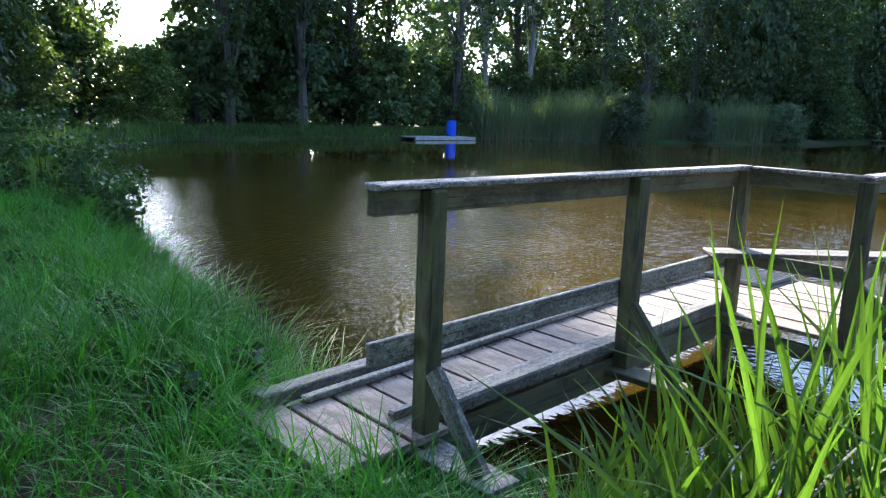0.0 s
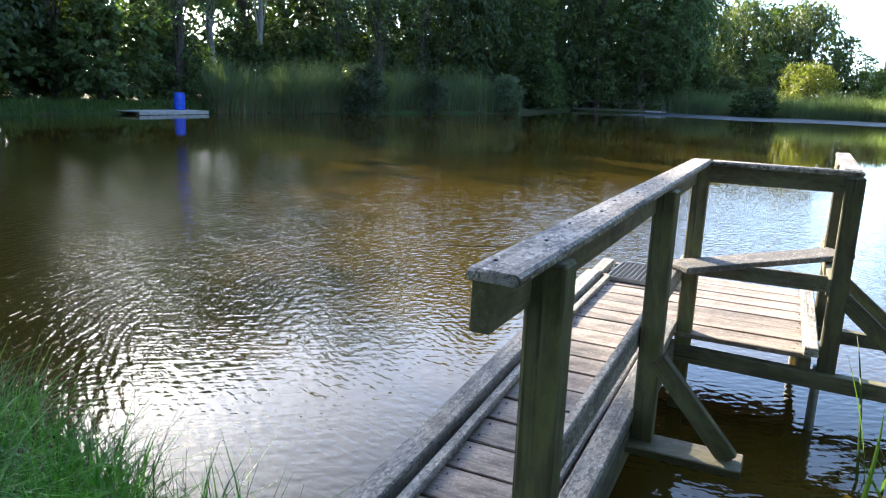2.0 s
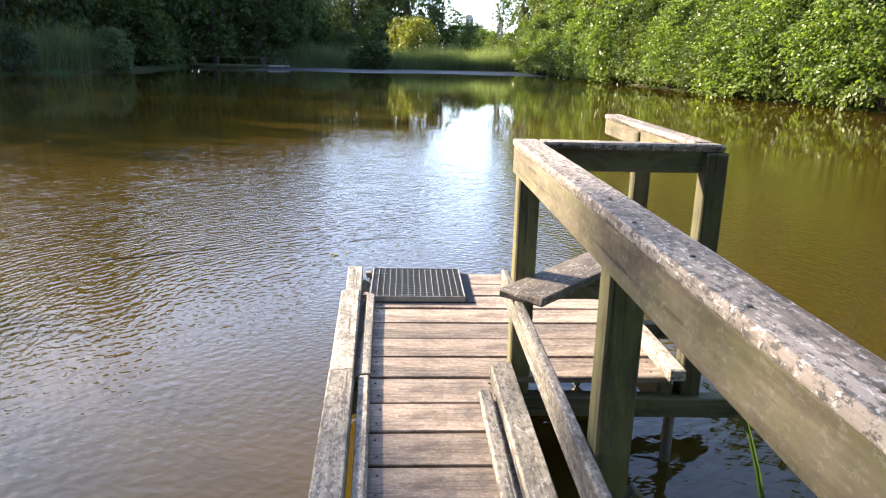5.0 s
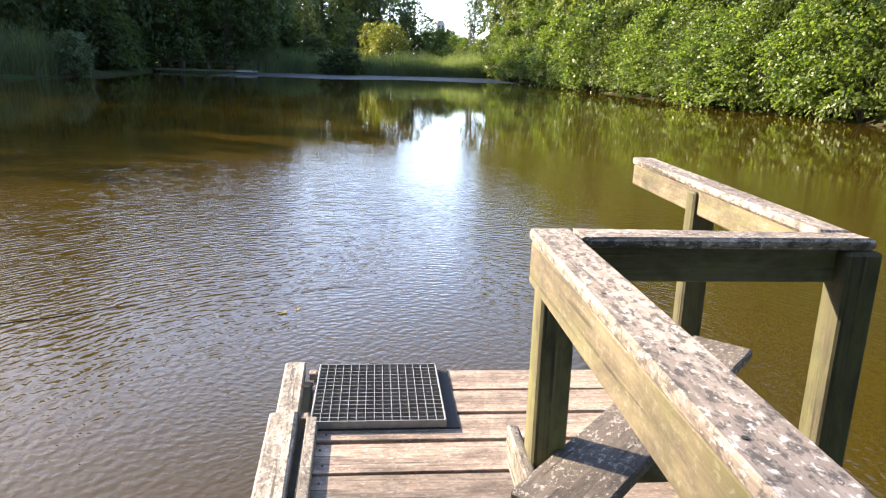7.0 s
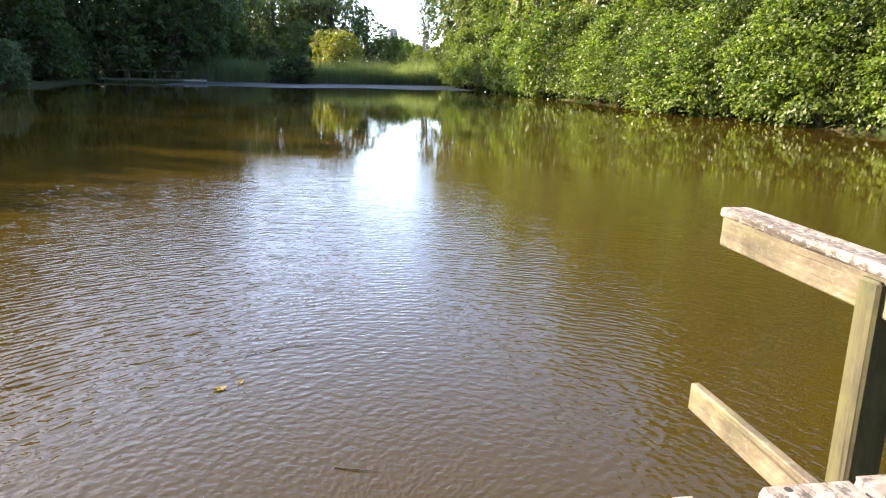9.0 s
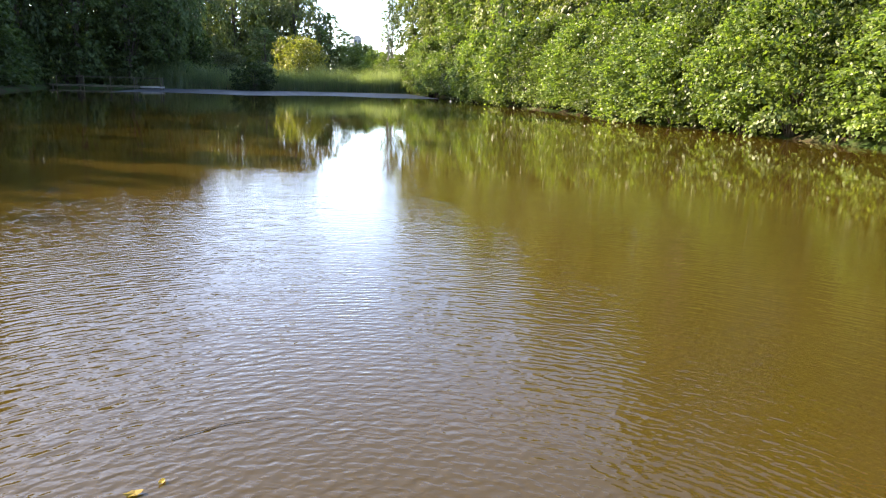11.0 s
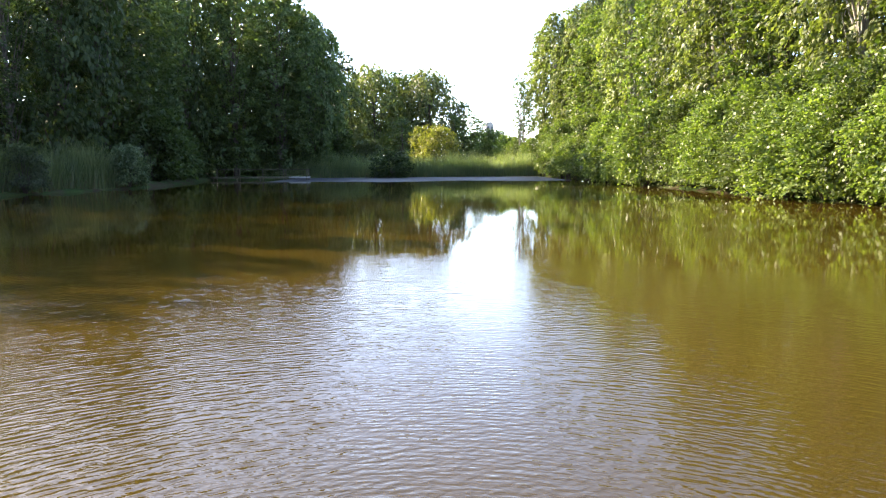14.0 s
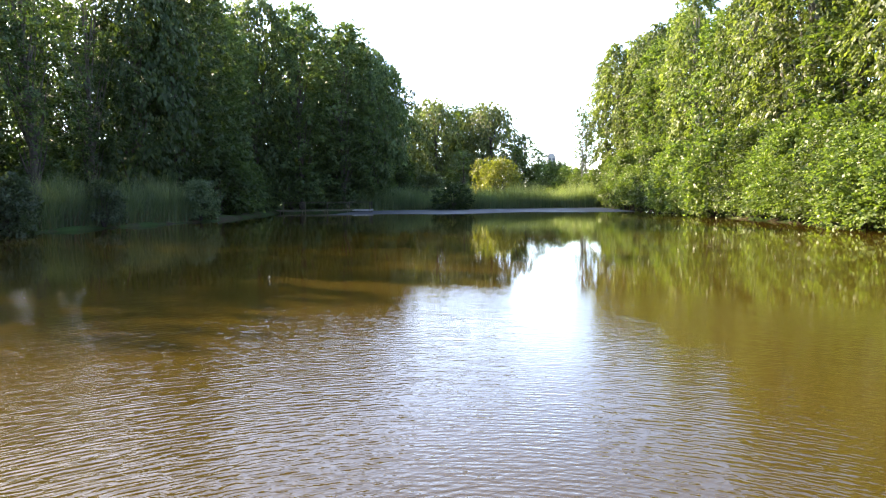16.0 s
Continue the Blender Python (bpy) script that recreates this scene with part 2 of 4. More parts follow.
def water_material():
    """Murky olive-brown pond water: an opaque silty body under a surface that the breeze ripples off the jetty."""
    m, nt, b = nodes_of("pond_water")
    v = mapped(nt, (1, 1, 1))
    silt = noise_at(nt, v, 0.09, 4, 0.6)
    nt.links.new(ramp(nt, silt, [(0.3, (0.035, 0.0245, 0.0036)), (0.7, (0.053, 0.0345, 0.0052))]), b.inputs["Base Color"])
    b.inputs["Roughness"].default_value = 0.012
    b.inputs["IOR"].default_value = 1.33

    def turned(vec, degrees, scale):
        r = nt.nodes.new("ShaderNodeMapping")
        r.inputs["Rotation"].default_value = (0, 0, radians(degrees))
        nt.links.new(vec, r.inputs["Vector"])
        k = nt.nodes.new("ShaderNodeMapping")
        k.inputs["Scale"].default_value = scale
        nt.links.new(r.outputs[0], k.inputs["Vector"])
        return k.outputs[0]

    # rings that the jetty sends out as it rocks, broken by a cross breeze
    off = nt.nodes.new("ShaderNodeVectorMath")
    off.operation = "SUBTRACT"
    nt.links.new(v, off.inputs[0])
    off.inputs[1].default_value = (0.3, 0.9, 0.0)
    length = nt.nodes.new("ShaderNodeVectorMath")
    length.operation = "LENGTH"
    nt.links.new(off.outputs[0], length.inputs[0])
    xyz = nt.nodes.new("ShaderNodeSeparateXYZ")
    nt.links.new(off.outputs[0], xyz.inputs[0])
    angle = nt.nodes.new("ShaderNodeMath")
    angle.operation = "ARCTAN2"
    nt.links.new(xyz.outputs[0], angle.inputs[0])
    nt.links.new(xyz.outputs[1], angle.inputs[1])
    rings = nt.nodes.new("ShaderNodeCombineXYZ")
    nt.links.new(angle.outputs[0], rings.inputs[0])
    nt.links.new(length.outputs["Value"], rings.inputs[1])
    k = nt.nodes.new("ShaderNodeMapping")
    k.inputs["Scale"].default_value = (24.0, 21.0, 1.0)
    nt.links.new(rings.outputs[0], k.inputs["Vector"])
    ripple = noise_at(nt, k.outputs[0], 1.0, 0.6, 0.4, 0.25)
    cross = noise_at(nt, turned(v, -38, (1.0, 2.6, 1.0)), 8.0, 0.5, 0.4, 0.3)
    fine = noise_at(nt, turned(v, 24, (1.0, 2.2, 1.0)), 24.0, 0.5, 0.4)
    # calm away from the jetty and in its lee
    far = nt.nodes.new("ShaderNodeVectorMath")
    far.operation = "DISTANCE"
    nt.links.new(v, far.inputs[0])
    far.inputs[1].default_value = (-4.5, 1.6, 0.0)
    wob = noise_at(nt, v, 0.16, 3)
    add = nt.nodes.new("ShaderNodeMath")
    add.operation = "MULTIPLY_ADD"
    nt.links.new(wob, add.inputs[0])
    add.inputs[1].default_value = 9.0
    nt.links.new(far.outputs["Value"], add.inputs[2])
    reach = nt.nodes.new("ShaderNodeMapRange")
    for i, val in enumerate((8.0, 18.5, 1.0, 0.03), 1):
        reach.inputs[i].default_value = val
    nt.links.new(add.outputs[0], reach.inputs[0])
    lee = nt.nodes.new("ShaderNodeMapRange")
    for i, val in enumerate((1.2, 4.5, 0.4, 1.0), 1):
        lee.inputs[i].default_value = val
    bank = nt.nodes.new("ShaderNodeVectorMath")
    bank.operation = "DISTANCE"
    nt.links.new(v, bank.inputs[0])
    bank.inputs[1].default_value = (0.4, -0.6, 0.0)
    nt.links.new(bank.outputs["Value"], lee.inputs[0])
    power = nt.nodes.new("ShaderNodeMath")
    power.operation = "MULTIPLY"
    nt.links.new(reach.outputs[0], power.inputs[0])
    nt.links.new(lee.outputs[0], power.inputs[1])
    waves = mixed(nt, 0.12, mixed(nt, 0.3, ripple, cross), fine)
    height = nt.nodes.new("ShaderNodeMath")
    height.operation = "MULTIPLY"
    nt.links.new(waves, height.inputs[0])
    nt.links.new(power.outputs[0], height.inputs[1])
    bumped(nt, b, height.outputs[0], 1.0, RIPPLE)
    return m


MAT["ground"] = ground_material()
MAT["water"] = water_material()


# ---- mesh helpers ----


def link_mesh(name, mesh, mats, parent=None):
    ob = new(name, mesh)
    for m in mats:
        mesh.materials.append(m)
    if parent:
        ob.parent = parent
    return ob


def part(name, bm, material, parent, label=""):
    mesh = bpy.data.meshes.new(name)
    bm.to_mesh(mesh)
    bm.free()
    ob = link_mesh(name, mesh, [material], parent)
    return tagged(ob, label) if label else ob


def quads_mesh(name, verts, faces):
    """A mesh from arrays of corners and equal-sided faces."""
    mesh = bpy.data.meshes.new(name)
    n = faces.shape[1]
    mesh.vertices.add(len(verts))
    mesh.vertices.foreach_set("co", np.asarray(verts, np.float32).ravel())
    mesh.loops.add(faces.size)
    mesh.loops.foreach_set("vertex_index", faces.astype(np.int32).ravel())
    mesh.polygons.add(len(faces))
    mesh.polygons.foreach_set("loop_start", np.arange(0, faces.size, n, dtype=np.int32))
    mesh.polygons.foreach_set("loop_total", np.full(len(faces), n, np.int32))
    mesh.update(calc_edges=True)
    mesh.validate()
    return mesh


def empty(name, at=(0, 0, 0), label="", category="", group="", kind=""):
    ob = new(name)
    ob.empty_display_size = 0.1
    ob.location = at
    return tagged(ob, label, category, group, kind)


def box_bm(lx, ly, lz, bevel=0.004, wear=0.0, cuts=0):
    """A box centred on its origin with eased edges."""
    bm = bmesh.new()
    bmesh.ops.create_cube(bm, size=1.0)
    bmesh.ops.scale(bm, vec=(lx, ly, lz), verts=bm.verts)
    if bevel:
        bmesh.ops.bevel(bm, geom=bm.edges[:], offset=bevel, segments=1, affect="EDGES")
    if wear:
        for v in bm.verts:
            v.co += Vector((random.uniform(-wear, wear) * 2, random.uniform(-wear, wear), random.uniform(-wear, wear)))
    return bm


def timber(name, a, b, wide, high, material, parent, label="", bevel=0.004, wear=0.0015, roll=0.0, yaw=0.0):
    """A squared timber from a to b along its middle, wide across and high upright (for level ones)."""
    a, b = Vector(a), Vector(b)
    d = b - a
    ob = part(name, box_bm(d.length, wide, high, bevel, wear), material, parent, label)
    x = d.normalized()
    up = Vector((0, 0, 1)) if abs(x.z) < 0.95 else Vector((0, 1, 0))
    y = up.cross(x).normalized()
    z = x.cross(y)
    m = Matrix((x, y, z)).transposed().to_4x4()
    ob.matrix_local = Matrix.Translation((a + b) / 2) @ m @ pose(0, 0, 0, roll, 0, yaw)
    return ob


# ---- ground, pond ----
SHORE = [(1.5, -3.6), (0.6, -3.6), (-0.4, -3.3), (-1.6, -3.0), (-3.4, -2.95), (-5.5, -2.5), (-8, -2.0), (-15, 0), (-23, 2), (-27.5, 7),
         (-29, 16), (-29.2, 26), (-27.3, 32), (-25, 39), (-23.5, 46), (-21.5, 58), (-22.5, 70), (-24, 82), (-14, 91), (-4, 94),
         (8, 97), (15.5, 98), (17, 80), (16.8, 61), (17.3, 47), (17.7, 37), (18.6, 29), (19.2, 22), (20, 10), (17, 2), (10, -2.2), (4, -2.9), (2.2, -3.3)]
SH = np.array(SHORE, float)


def shore_distance(px, py):
    """Distance to the water's edge, negative in the water."""
    a, b = SH, np.roll(SH, -1, 0)
    best = np.full(px.shape, 1e9)
    inside = np.zeros(px.shape, bool)
    for (x0, y0), (x1, y1) in zip(a, b):
        dx, dy = x1 - x0, y1 - y0
        k = np.clip(((px - x0) * dx + (py - y0) * dy) / (dx * dx + dy * dy), 0, 1)
        best = np.minimum(best, np.hypot(px - x0 - k * dx, py - y0 - k * dy))
        if y0 != y1:
            cross = ((y0 > py) != (y1 > py)) & (px < dx * (py - y0) / dy + x0)
            inside ^= cross
    return np.where(inside, -best, best)


def ground_height(px, py):
    d = shore_distance(px, py)
    wob = 0.05 * np.sin(px * 1.7 + 0.6 * py) + 0.04 * np.sin(py * 2.3 - px * 0.8)
    bank = 0.3 * np.clip(d / 0.55, 0, 1) ** 0.7 + 0.012 * np.clip(d, 0, 40) + wob * np.clip(d / 1.5, 0, 1)
    return np.where(d > 0, bank, -0.9 * np.clip(-d / 2.5, 0, 1) ** 0.8)


def axis_lines(near0, near1, step, far0, far1):
    fine = np.arange(near0, near1, step)
    mid = np.concatenate([np.arange(far0, near0, 1.2), np.arange(near1, far1, 1.2)])
    out = np.geomspace(8, 2600, 14)
    return np.unique(np.concatenate([fine, mid, far0 - out, far1 + out]))


gx, gy = axis_lines(-10, 4, 0.2, -62, 62), axis_lines(-8, -1.4, 0.15, -30, 135)
GX, GY = np.meshgrid(gx, gy)
GZ = ground_height(GX, GY)
idx = np.arange(GX.size).reshape(GX.shape)
gf = np.stack([idx[:-1, :-1], idx[:-1, 1:], idx[1:, 1:], idx[1:, :-1]], -1).reshape(-1, 4)
gm = quads_mesh("ground", np.stack([GX, GY, GZ], -1).reshape(-1, 3), gf)
gm.polygons.foreach_set("use_smooth", np.ones(len(gm.polygons), bool))
tagged(link_mesh("ground", gm, [MAT["ground"]]), "grassy pond bank and silty pond bed", "ground", kind="structure")

wx, wy = np.linspace(-34, 24, 30), np.linspace(-5, 102, 54)
WX, WY = np.meshgrid(wx, wy)
wi = np.arange(WX.size).reshape(WX.shape)
wm = quads_mesh("water", np.stack([WX, WY, WX * 0], -1).reshape(-1, 3), np.stack([wi[:-1, :-1], wi[:-1, 1:], wi[1:, 1:], wi[1:, :-1]], -1).reshape(-1, 4))
tagged(link_mesh("water", wm, [MAT["water"]]), "murky olive-brown pond water with fine ripples", "water", kind="structure")


# ---- the jetty ----
DECK, SLOPE, BEND = 0.45, 0.03, -0.95


def deck_z(y):
    return DECK + min(0.0, y - BEND) * SLOPE


def left_edge(y):
    return -0.155 + (0.54 - y) * 0.028


def nails(parent, spots, name="screw_heads"):
    bm = bmesh.new()
    for x, y, z in spots:
        g = bmesh.ops.create_cone(bm, cap_ends=True, segments=7, radius1=0.005, radius2=0.004, depth=0.004)
        bmesh.ops.translate(bm, vec=(x, y, z), verts=g["verts"])
    return tagged(part(name, bm, MAT["screw"], parent), "small dark rusty screw heads", kind="stuff")


def jetty():
    j = empty("jetty", (0, 0, 0), "weathered wooden angling jetty with a railed gangway over the pond", "jetty")
    spots = []
    rnd = random.Random(3)
    # decking: platform boards, then gangway boards down to the bank
    y = 0.535
    while y > -3.9:
        w = 0.207
        y0 = y - w
        yc = (y + y0) / 2
        if y0 > -0.97:
            x0, x1 = -0.02 + rnd.uniform(-.006, .006), 1.3 + rnd.uniform(-.012, .012)
        elif yc > -3.5:
            x0, x1 = 0.004 + (BEND - yc) * 0.034, 0.6
        else:
            x0, x1 = left_edge(yc) + 0.03, 0.715
        z = deck_z(yc) - 0.016 + rnd.uniform(-.002, .002)
        sl = SLOPE if yc < BEND else 0.0
        timber("plank", (x0, yc, z), (x1, yc, z + rnd.uniform(-.002, .002)), w - 0.016 + rnd.uniform(-.003, .003), 0.032, MAT["deck"], j, wear=0.002,
               roll=math.degrees(math.atan(sl)), yaw=rnd.uniform(-.3, .3))
        for x in (x0 + 0.07, x1 - 0.07):
            for dy in (-0.05, 0.05):
                spots.append((x + rnd.uniform(-.01, .01), yc + dy, deck_z(yc + dy) + 0.002))
        y -= w
    # edge beams
    def edge(name, xa, ya, xb, yb, wide, high, mat, lift, label=""):
        timber(name, (xa, ya, deck_z(ya) + lift), (xb, yb, deck_z(yb) + lift), wide, high, mat, j, label, 0.007, 0.003)
    edge("kerb", left_edge(0.54) + 0.045, 0.54, left_edge(0.05) + 0.05, 0.05, 0.085, 0.06, MAT["grey"], 0.014, "grey weathered kerb beam")
    edge("kerb", left_edge(0.05) + 0.04, 0.045, left_edge(BEND) + 0.046, BEND, 0.098, 0.07, MAT["grey"], 0.022, "grey weathered kerb beam")
    edge("kerb", left_edge(BEND) + 0.046, BEND - 0.004, left_edge(-3.93) + 0.05, -3.93, 0.098, 0.075, MAT["grey"], 0.022, "grey weathered kerb beam")
    edge("batten", 0.003, 0.05, 0.022, BEND, 0.042, 0.034, MAT["grey"], 0.019, "thin grey batten")
    edge("batten", 0.022, BEND - 0.003, 0.12, -3.75, 0.044, 0.034, MAT["grey"], 0.019, "thin grey batten")
    edge("batten", 0.488, -1.09, 0.50, -3.55, 0.05, 0.036, MAT["grey"], 0.02, "thin grey batten")
    edge("kerb", 0.572, -0.9, 0.6, -3.36, 0.094, 0.06, MAT["grey"], 0.034, "pale grey kerb beam")
    edge("kerb", 1.275, 0.5, 1.29, -0.96, 0.075, 0.055, MAT["grey"], 0.03, "pale grey kerb beam")
    # bearers below
    edge("stringer", 0.59, -0.93, 0.6, -3.75, 0.06, 0.15, MAT["under"], -0.108)
    edge("stringer", 0.05, -0.93, 0.13, -3.8, 0.06, 0.15, MAT["under"], -0.108)
    edge("stringer", -0.06, 0.5, -0.03, -0.9, 0.06, 0.14, MAT["under"], -0.104)
    edge("stringer", 1.26, 0.5, 1.27, -0.9, 0.06, 0.14, MAT["under"], -0.104)
    timber("bearer", (-0.1, -0.9, 0.345), (1.9, -0.9, 0.31), 0.07, 0.085, MAT["under"], j)
    timber("bearer", (-0.1, -0.1, 0.345), (1.84, -0.1, 0.345), 0.07, 0.08, MAT["under"], j)
    timber("outrigger", (0.0, -2.1, 0.32), (1.06, -2.1, 0.325), 0.16, 0.035, MAT["rail"], j, "pale outrigger board over the water")
    timber("outrigger", (0.0, -3.5, 0.285), (1.12, -3.5, 0.3), 0.17, 0.035, MAT["grey"], j, "grey outrigger board at the bank")
    # posts
    for x, y0, foot in ((0.666, -3.5, 0.0), (0.668, -2.07, 0.27), (0.652, -0.86, -0.3), (1.373, -0.86, 0.27), (1.358, -0.06, 0.3)):
        timber("post", (x, y0, foot), (x, y0, 1.375), 0.085, 0.085 if y0 < -0.5 else 0.066, MAT["post"], j, "mossy square post", 0.006)
    # braces on the open side
    timber("brace", (0.74, -3.53, 0.66), (1.03, -3.53, 0.325), 0.035, 0.085, MAT["grey"], j, "grey diagonal brace", roll=0)
    timber("brace", (0.7, -2.1, 0.7), (1.01, -2.1, 0.345), 0.04, 0.075, MAT["post"], j, "mossy diagonal brace")
    timber("brace", (1.4, -0.88, 0.76), (1.86, -0.88, 0.36), 0.04, 0.08, MAT["post"], j, "mossy diagonal brace")
    timber("brace", (1.4, -0.09, 0.72), (1.8, -0.09, 0.39), 0.04, 0.07, MAT["post"], j, "mossy diagonal brace")
    # handrail: upright board with a flat cap
    timber("rail_board", (0.617, -3.765, 1.33), (0.617, -0.815, 1.33), 0.042, 0.1, MAT["rail"], j, "yellowish weathered rail board")
    # darker wood stands in for the shade on this board's near face
    timber("rail_board", (0.662, -0.833, 1.335), (1.38, -0.833, 1.335), 0.04, 0.09, MAT["under"], j, "rail board in darker wood for its shaded face")
    timber("rail_board", (1.35, 0.55, 1.342), (1.35, -0.81, 1.338), 0.042, 0.085, MAT["rail"], j, "yellowish weathered rail board")
    timber("rail_cap", (0.642, -3.78, 1.393), (0.642, -0.81, 1.393), 0.1, 0.026, MAT["cap"], j, "lichen-spotted grey rail cap", 0.006, 0.003)
    timber("rail_cap", (0.695, -0.842, 1.393), (1.405, -0.842, 1.393), 0.085, 0.026, MAT["cap"], j, "lichen-spotted grey rail cap", 0.006, 0.003)
    timber("rail_cap", (1.368, 0.56, 1.397), (1.36, -0.797, 1.393), 0.088, 0.026, MAT["cap"], j, "pale lichen-spotted rail cap", 0.006, 0.003)
    # lower rails
    timber("mid_rail", (0.612, -3.76, 0.735), (0.598, -0.72, 0.803), 0.03, 0.1, MAT["grey"], j, "grey weathered lower rail")
    timber("mid_rail", (0.69, -0.885, 0.825), (1.315, -0.885, 0.827), 0.032, 0.085, MAT["rail"], j)
    timber("mid_rail", (1.333, 0.6, 0.797), (1.333, -0.9, 0.81), 0.032, 0.088, MAT["rail"], j, "pale weathered lower rail")
    # corner seat board lying across the lower rails
    timber("seat_board", (0.6, -1.12, 0.862), (1.4, -0.26, 0.884), 0.19, 0.034, MAT["seat"], j, "mottled grey corner seat board", 0.006, 0.003)
    # steel legs
    for x, y0 in ((1.34, -0.8), (1.25, 0.42), (0.05, 0.42)):
        bm = bmesh.new()
        bmesh.ops.create_cone(bm, cap_ends=True, segments=14, radius1=0.024, radius2=0.024, depth=1.2)
        part("leg", bm, MAT["zinc"], j, "thin grey steel leg").location = (x, y0, -0.24)
    nails(j, spots)
    nails(j, [(0.617 + 0.02 * (k % 2), -3.7 + 0.24 * k, 1.407) for k in range(13)], "screw_heads")
    return j


jetty()


def grating():
    """A galvanised walkway grating, a square of 15 by 15 meshes."""
    g = empty("metal_grating", (0.25, 0.262, DECK), "square galvanised steel grating on the jetty's corner", "grating")
    s, n, h = 0.5, 15, 0.03
    for k in range(4):
        o = part("frame_bar", box_bm(s + 0.006, 0.006, h, 0.001), MAT["zinc"], g)
        o.matrix_local = pose(0, 0, 0, 0, 0, 90 * k) @ pose(0, -s / 2 * (1.03 if k % 2 == 0 else 1.0), h / 2 + 0.006)
    for k in range(1, n):
        p = -s / 2 + s * k / n
        a = part("bar", box_bm(0.0024, s * 1.03, h * 0.9, 0), MAT["zinc"], g)
        a.location = (p, 0, h / 2 + 0.006)
        c = part("bar", box_bm(s, 0.0026, 0.02, 0), MAT["zinc"], g)
        c.location = (0, p * 1.03, h - 0.007)
    # thin dark sheet paints the meshes' depth and the shadow right of the frame
    part("tray", box_bm(0.56, 0.53, 0.006, 0.002), MAT["tray"], g, "dark sheet painted for the shade in and beside the grating").location = (0.025, 0.0, 0.0035)
    for y in (-0.2, 0.19):
        part("hinge", box_bm(0.035, 0.05, 0.03, 0.004, 0.002), MAT["deck"], g, "small wooden block").location = (-0.275, y, 0.017)
    return g


grating()


# ---- plants ----
def tube(bm, points, radii, sides=6):
    """A tapered limb through points."""
    rings = []
    for k, (p, r) in enumerate(zip(points, radii)):
        d = (points[min(k + 1, len(points) - 1)] - points[max(k - 1, 0)]).normalized()
        u = d.orthogonal().normalized()
        w = d.cross(u)
        rings.append([bm.verts.new(p + (u * math.cos(2 * math.pi * s / sides) + w * math.sin(2 * math.pi * s / sides)) * r) for s in range(sides)])
    for a, b in zip(rings, rings[1:]):
        for s in range(sides):
            bm.faces.new((a[s], a[(s + 1) % sides], b[(s + 1) % sides], b[s]))
    bm.faces.new(rings[-1])


def unit(v):
    return v / np.maximum(np.linalg.norm(v, axis=1), 1e-6)[:, None]


def leaf_cloud(name, centres, radii, per, size, rng, flat=0.7):
    """Many small folded leaves round clump centres."""
    centres, radii = np.asarray(centres, float), np.asarray(radii, float)
    n = len(centres) * per
    d = unit(rng.normal(size=(n, 3)))
    pos = np.repeat(centres, per, 0) + d * (np.repeat(radii, per) * rng.uniform(0.25, 1.0, n) ** 0.6)[:, None] * np.array([1, 1, flat])
    ax = rng.normal(size=(n, 3)) * np.array([1, 1, 0.5]) + d * 0.5
    ax[:, 2] -= 0.35
    return leaf_mesh(name, pos, unit(ax), rng.normal(size=(n, 3)), size * rng.uniform(0.6, 1.35, n), 0.36)


def leaf_mesh(name, pos, ax, facing, length, slim):
    """Diamond leaves, folded along the middle, at pos along ax and facing roughly the given way."""
    side = unit(np.cross(facing, ax))
    up = np.cross(ax, side)
    L = length[:, None]
    W = L * slim
    v = np.stack([pos - ax * L / 2, pos + side * W + up * W * 0.3, pos + ax * L / 2, pos - side * W + up * W * 0.3], 1)
    return quads_mesh(name, v.reshape(-1, 3), np.arange(len(pos) * 4).reshape(-1, 4))


def spray_crown(name, at, out, reach, per, size, rng, hang=0.0):
    """Leafy twigs: each spray is a thin, drooping fan of leaves that points out of the crown."""
    m = len(at)
    out = unit(out + rng.normal(0, 0.25, (m, 3)))
    out[:, 2] -= 0.15 + hang
    out = unit(out)
    wide = unit(np.cross(out, np.array([0, 0, 1.0]) + rng.normal(0, 0.35, (m, 3))))
    face = np.cross(wide, out)
    face *= np.where(face[:, 2:] < 0, -1, 1)
    k = np.repeat(np.arange(m), per)
    n = len(k)
    along, across = rng.uniform(-0.55, 1.0, n), rng.normal(0, 0.42, n)
    across *= (1.1 - 0.55 * np.clip(along, 0, 1)) * (0.55 if hang else 1.0)
    r = reach[k] * rng.uniform(0.7, 1.15, n)
    pos = at[k] + out[k] * (along * r)[:, None] + wide[k] * (across * r)[:, None] + face[k] * (rng.normal(0, 0.13, n) * r)[:, None]
    pos[:, 2] -= (0.25 + hang) * r * np.clip(along, 0, 1) ** 2
    ax = unit(out[k] * 0.6 + wide[k] * np.sign(across)[:, None] * rng.uniform(0, 1.1, n)[:, None] + rng.normal(0, 0.35, (n, 3)) - np.array([0, 0, 0.25 + hang]))
    return leaf_mesh(name, pos, ax, face[k] + rng.normal(0, 0.55, (n, 3)), size * rng.uniform(0.6, 1.35, n), 0.25 if hang else 0.36)


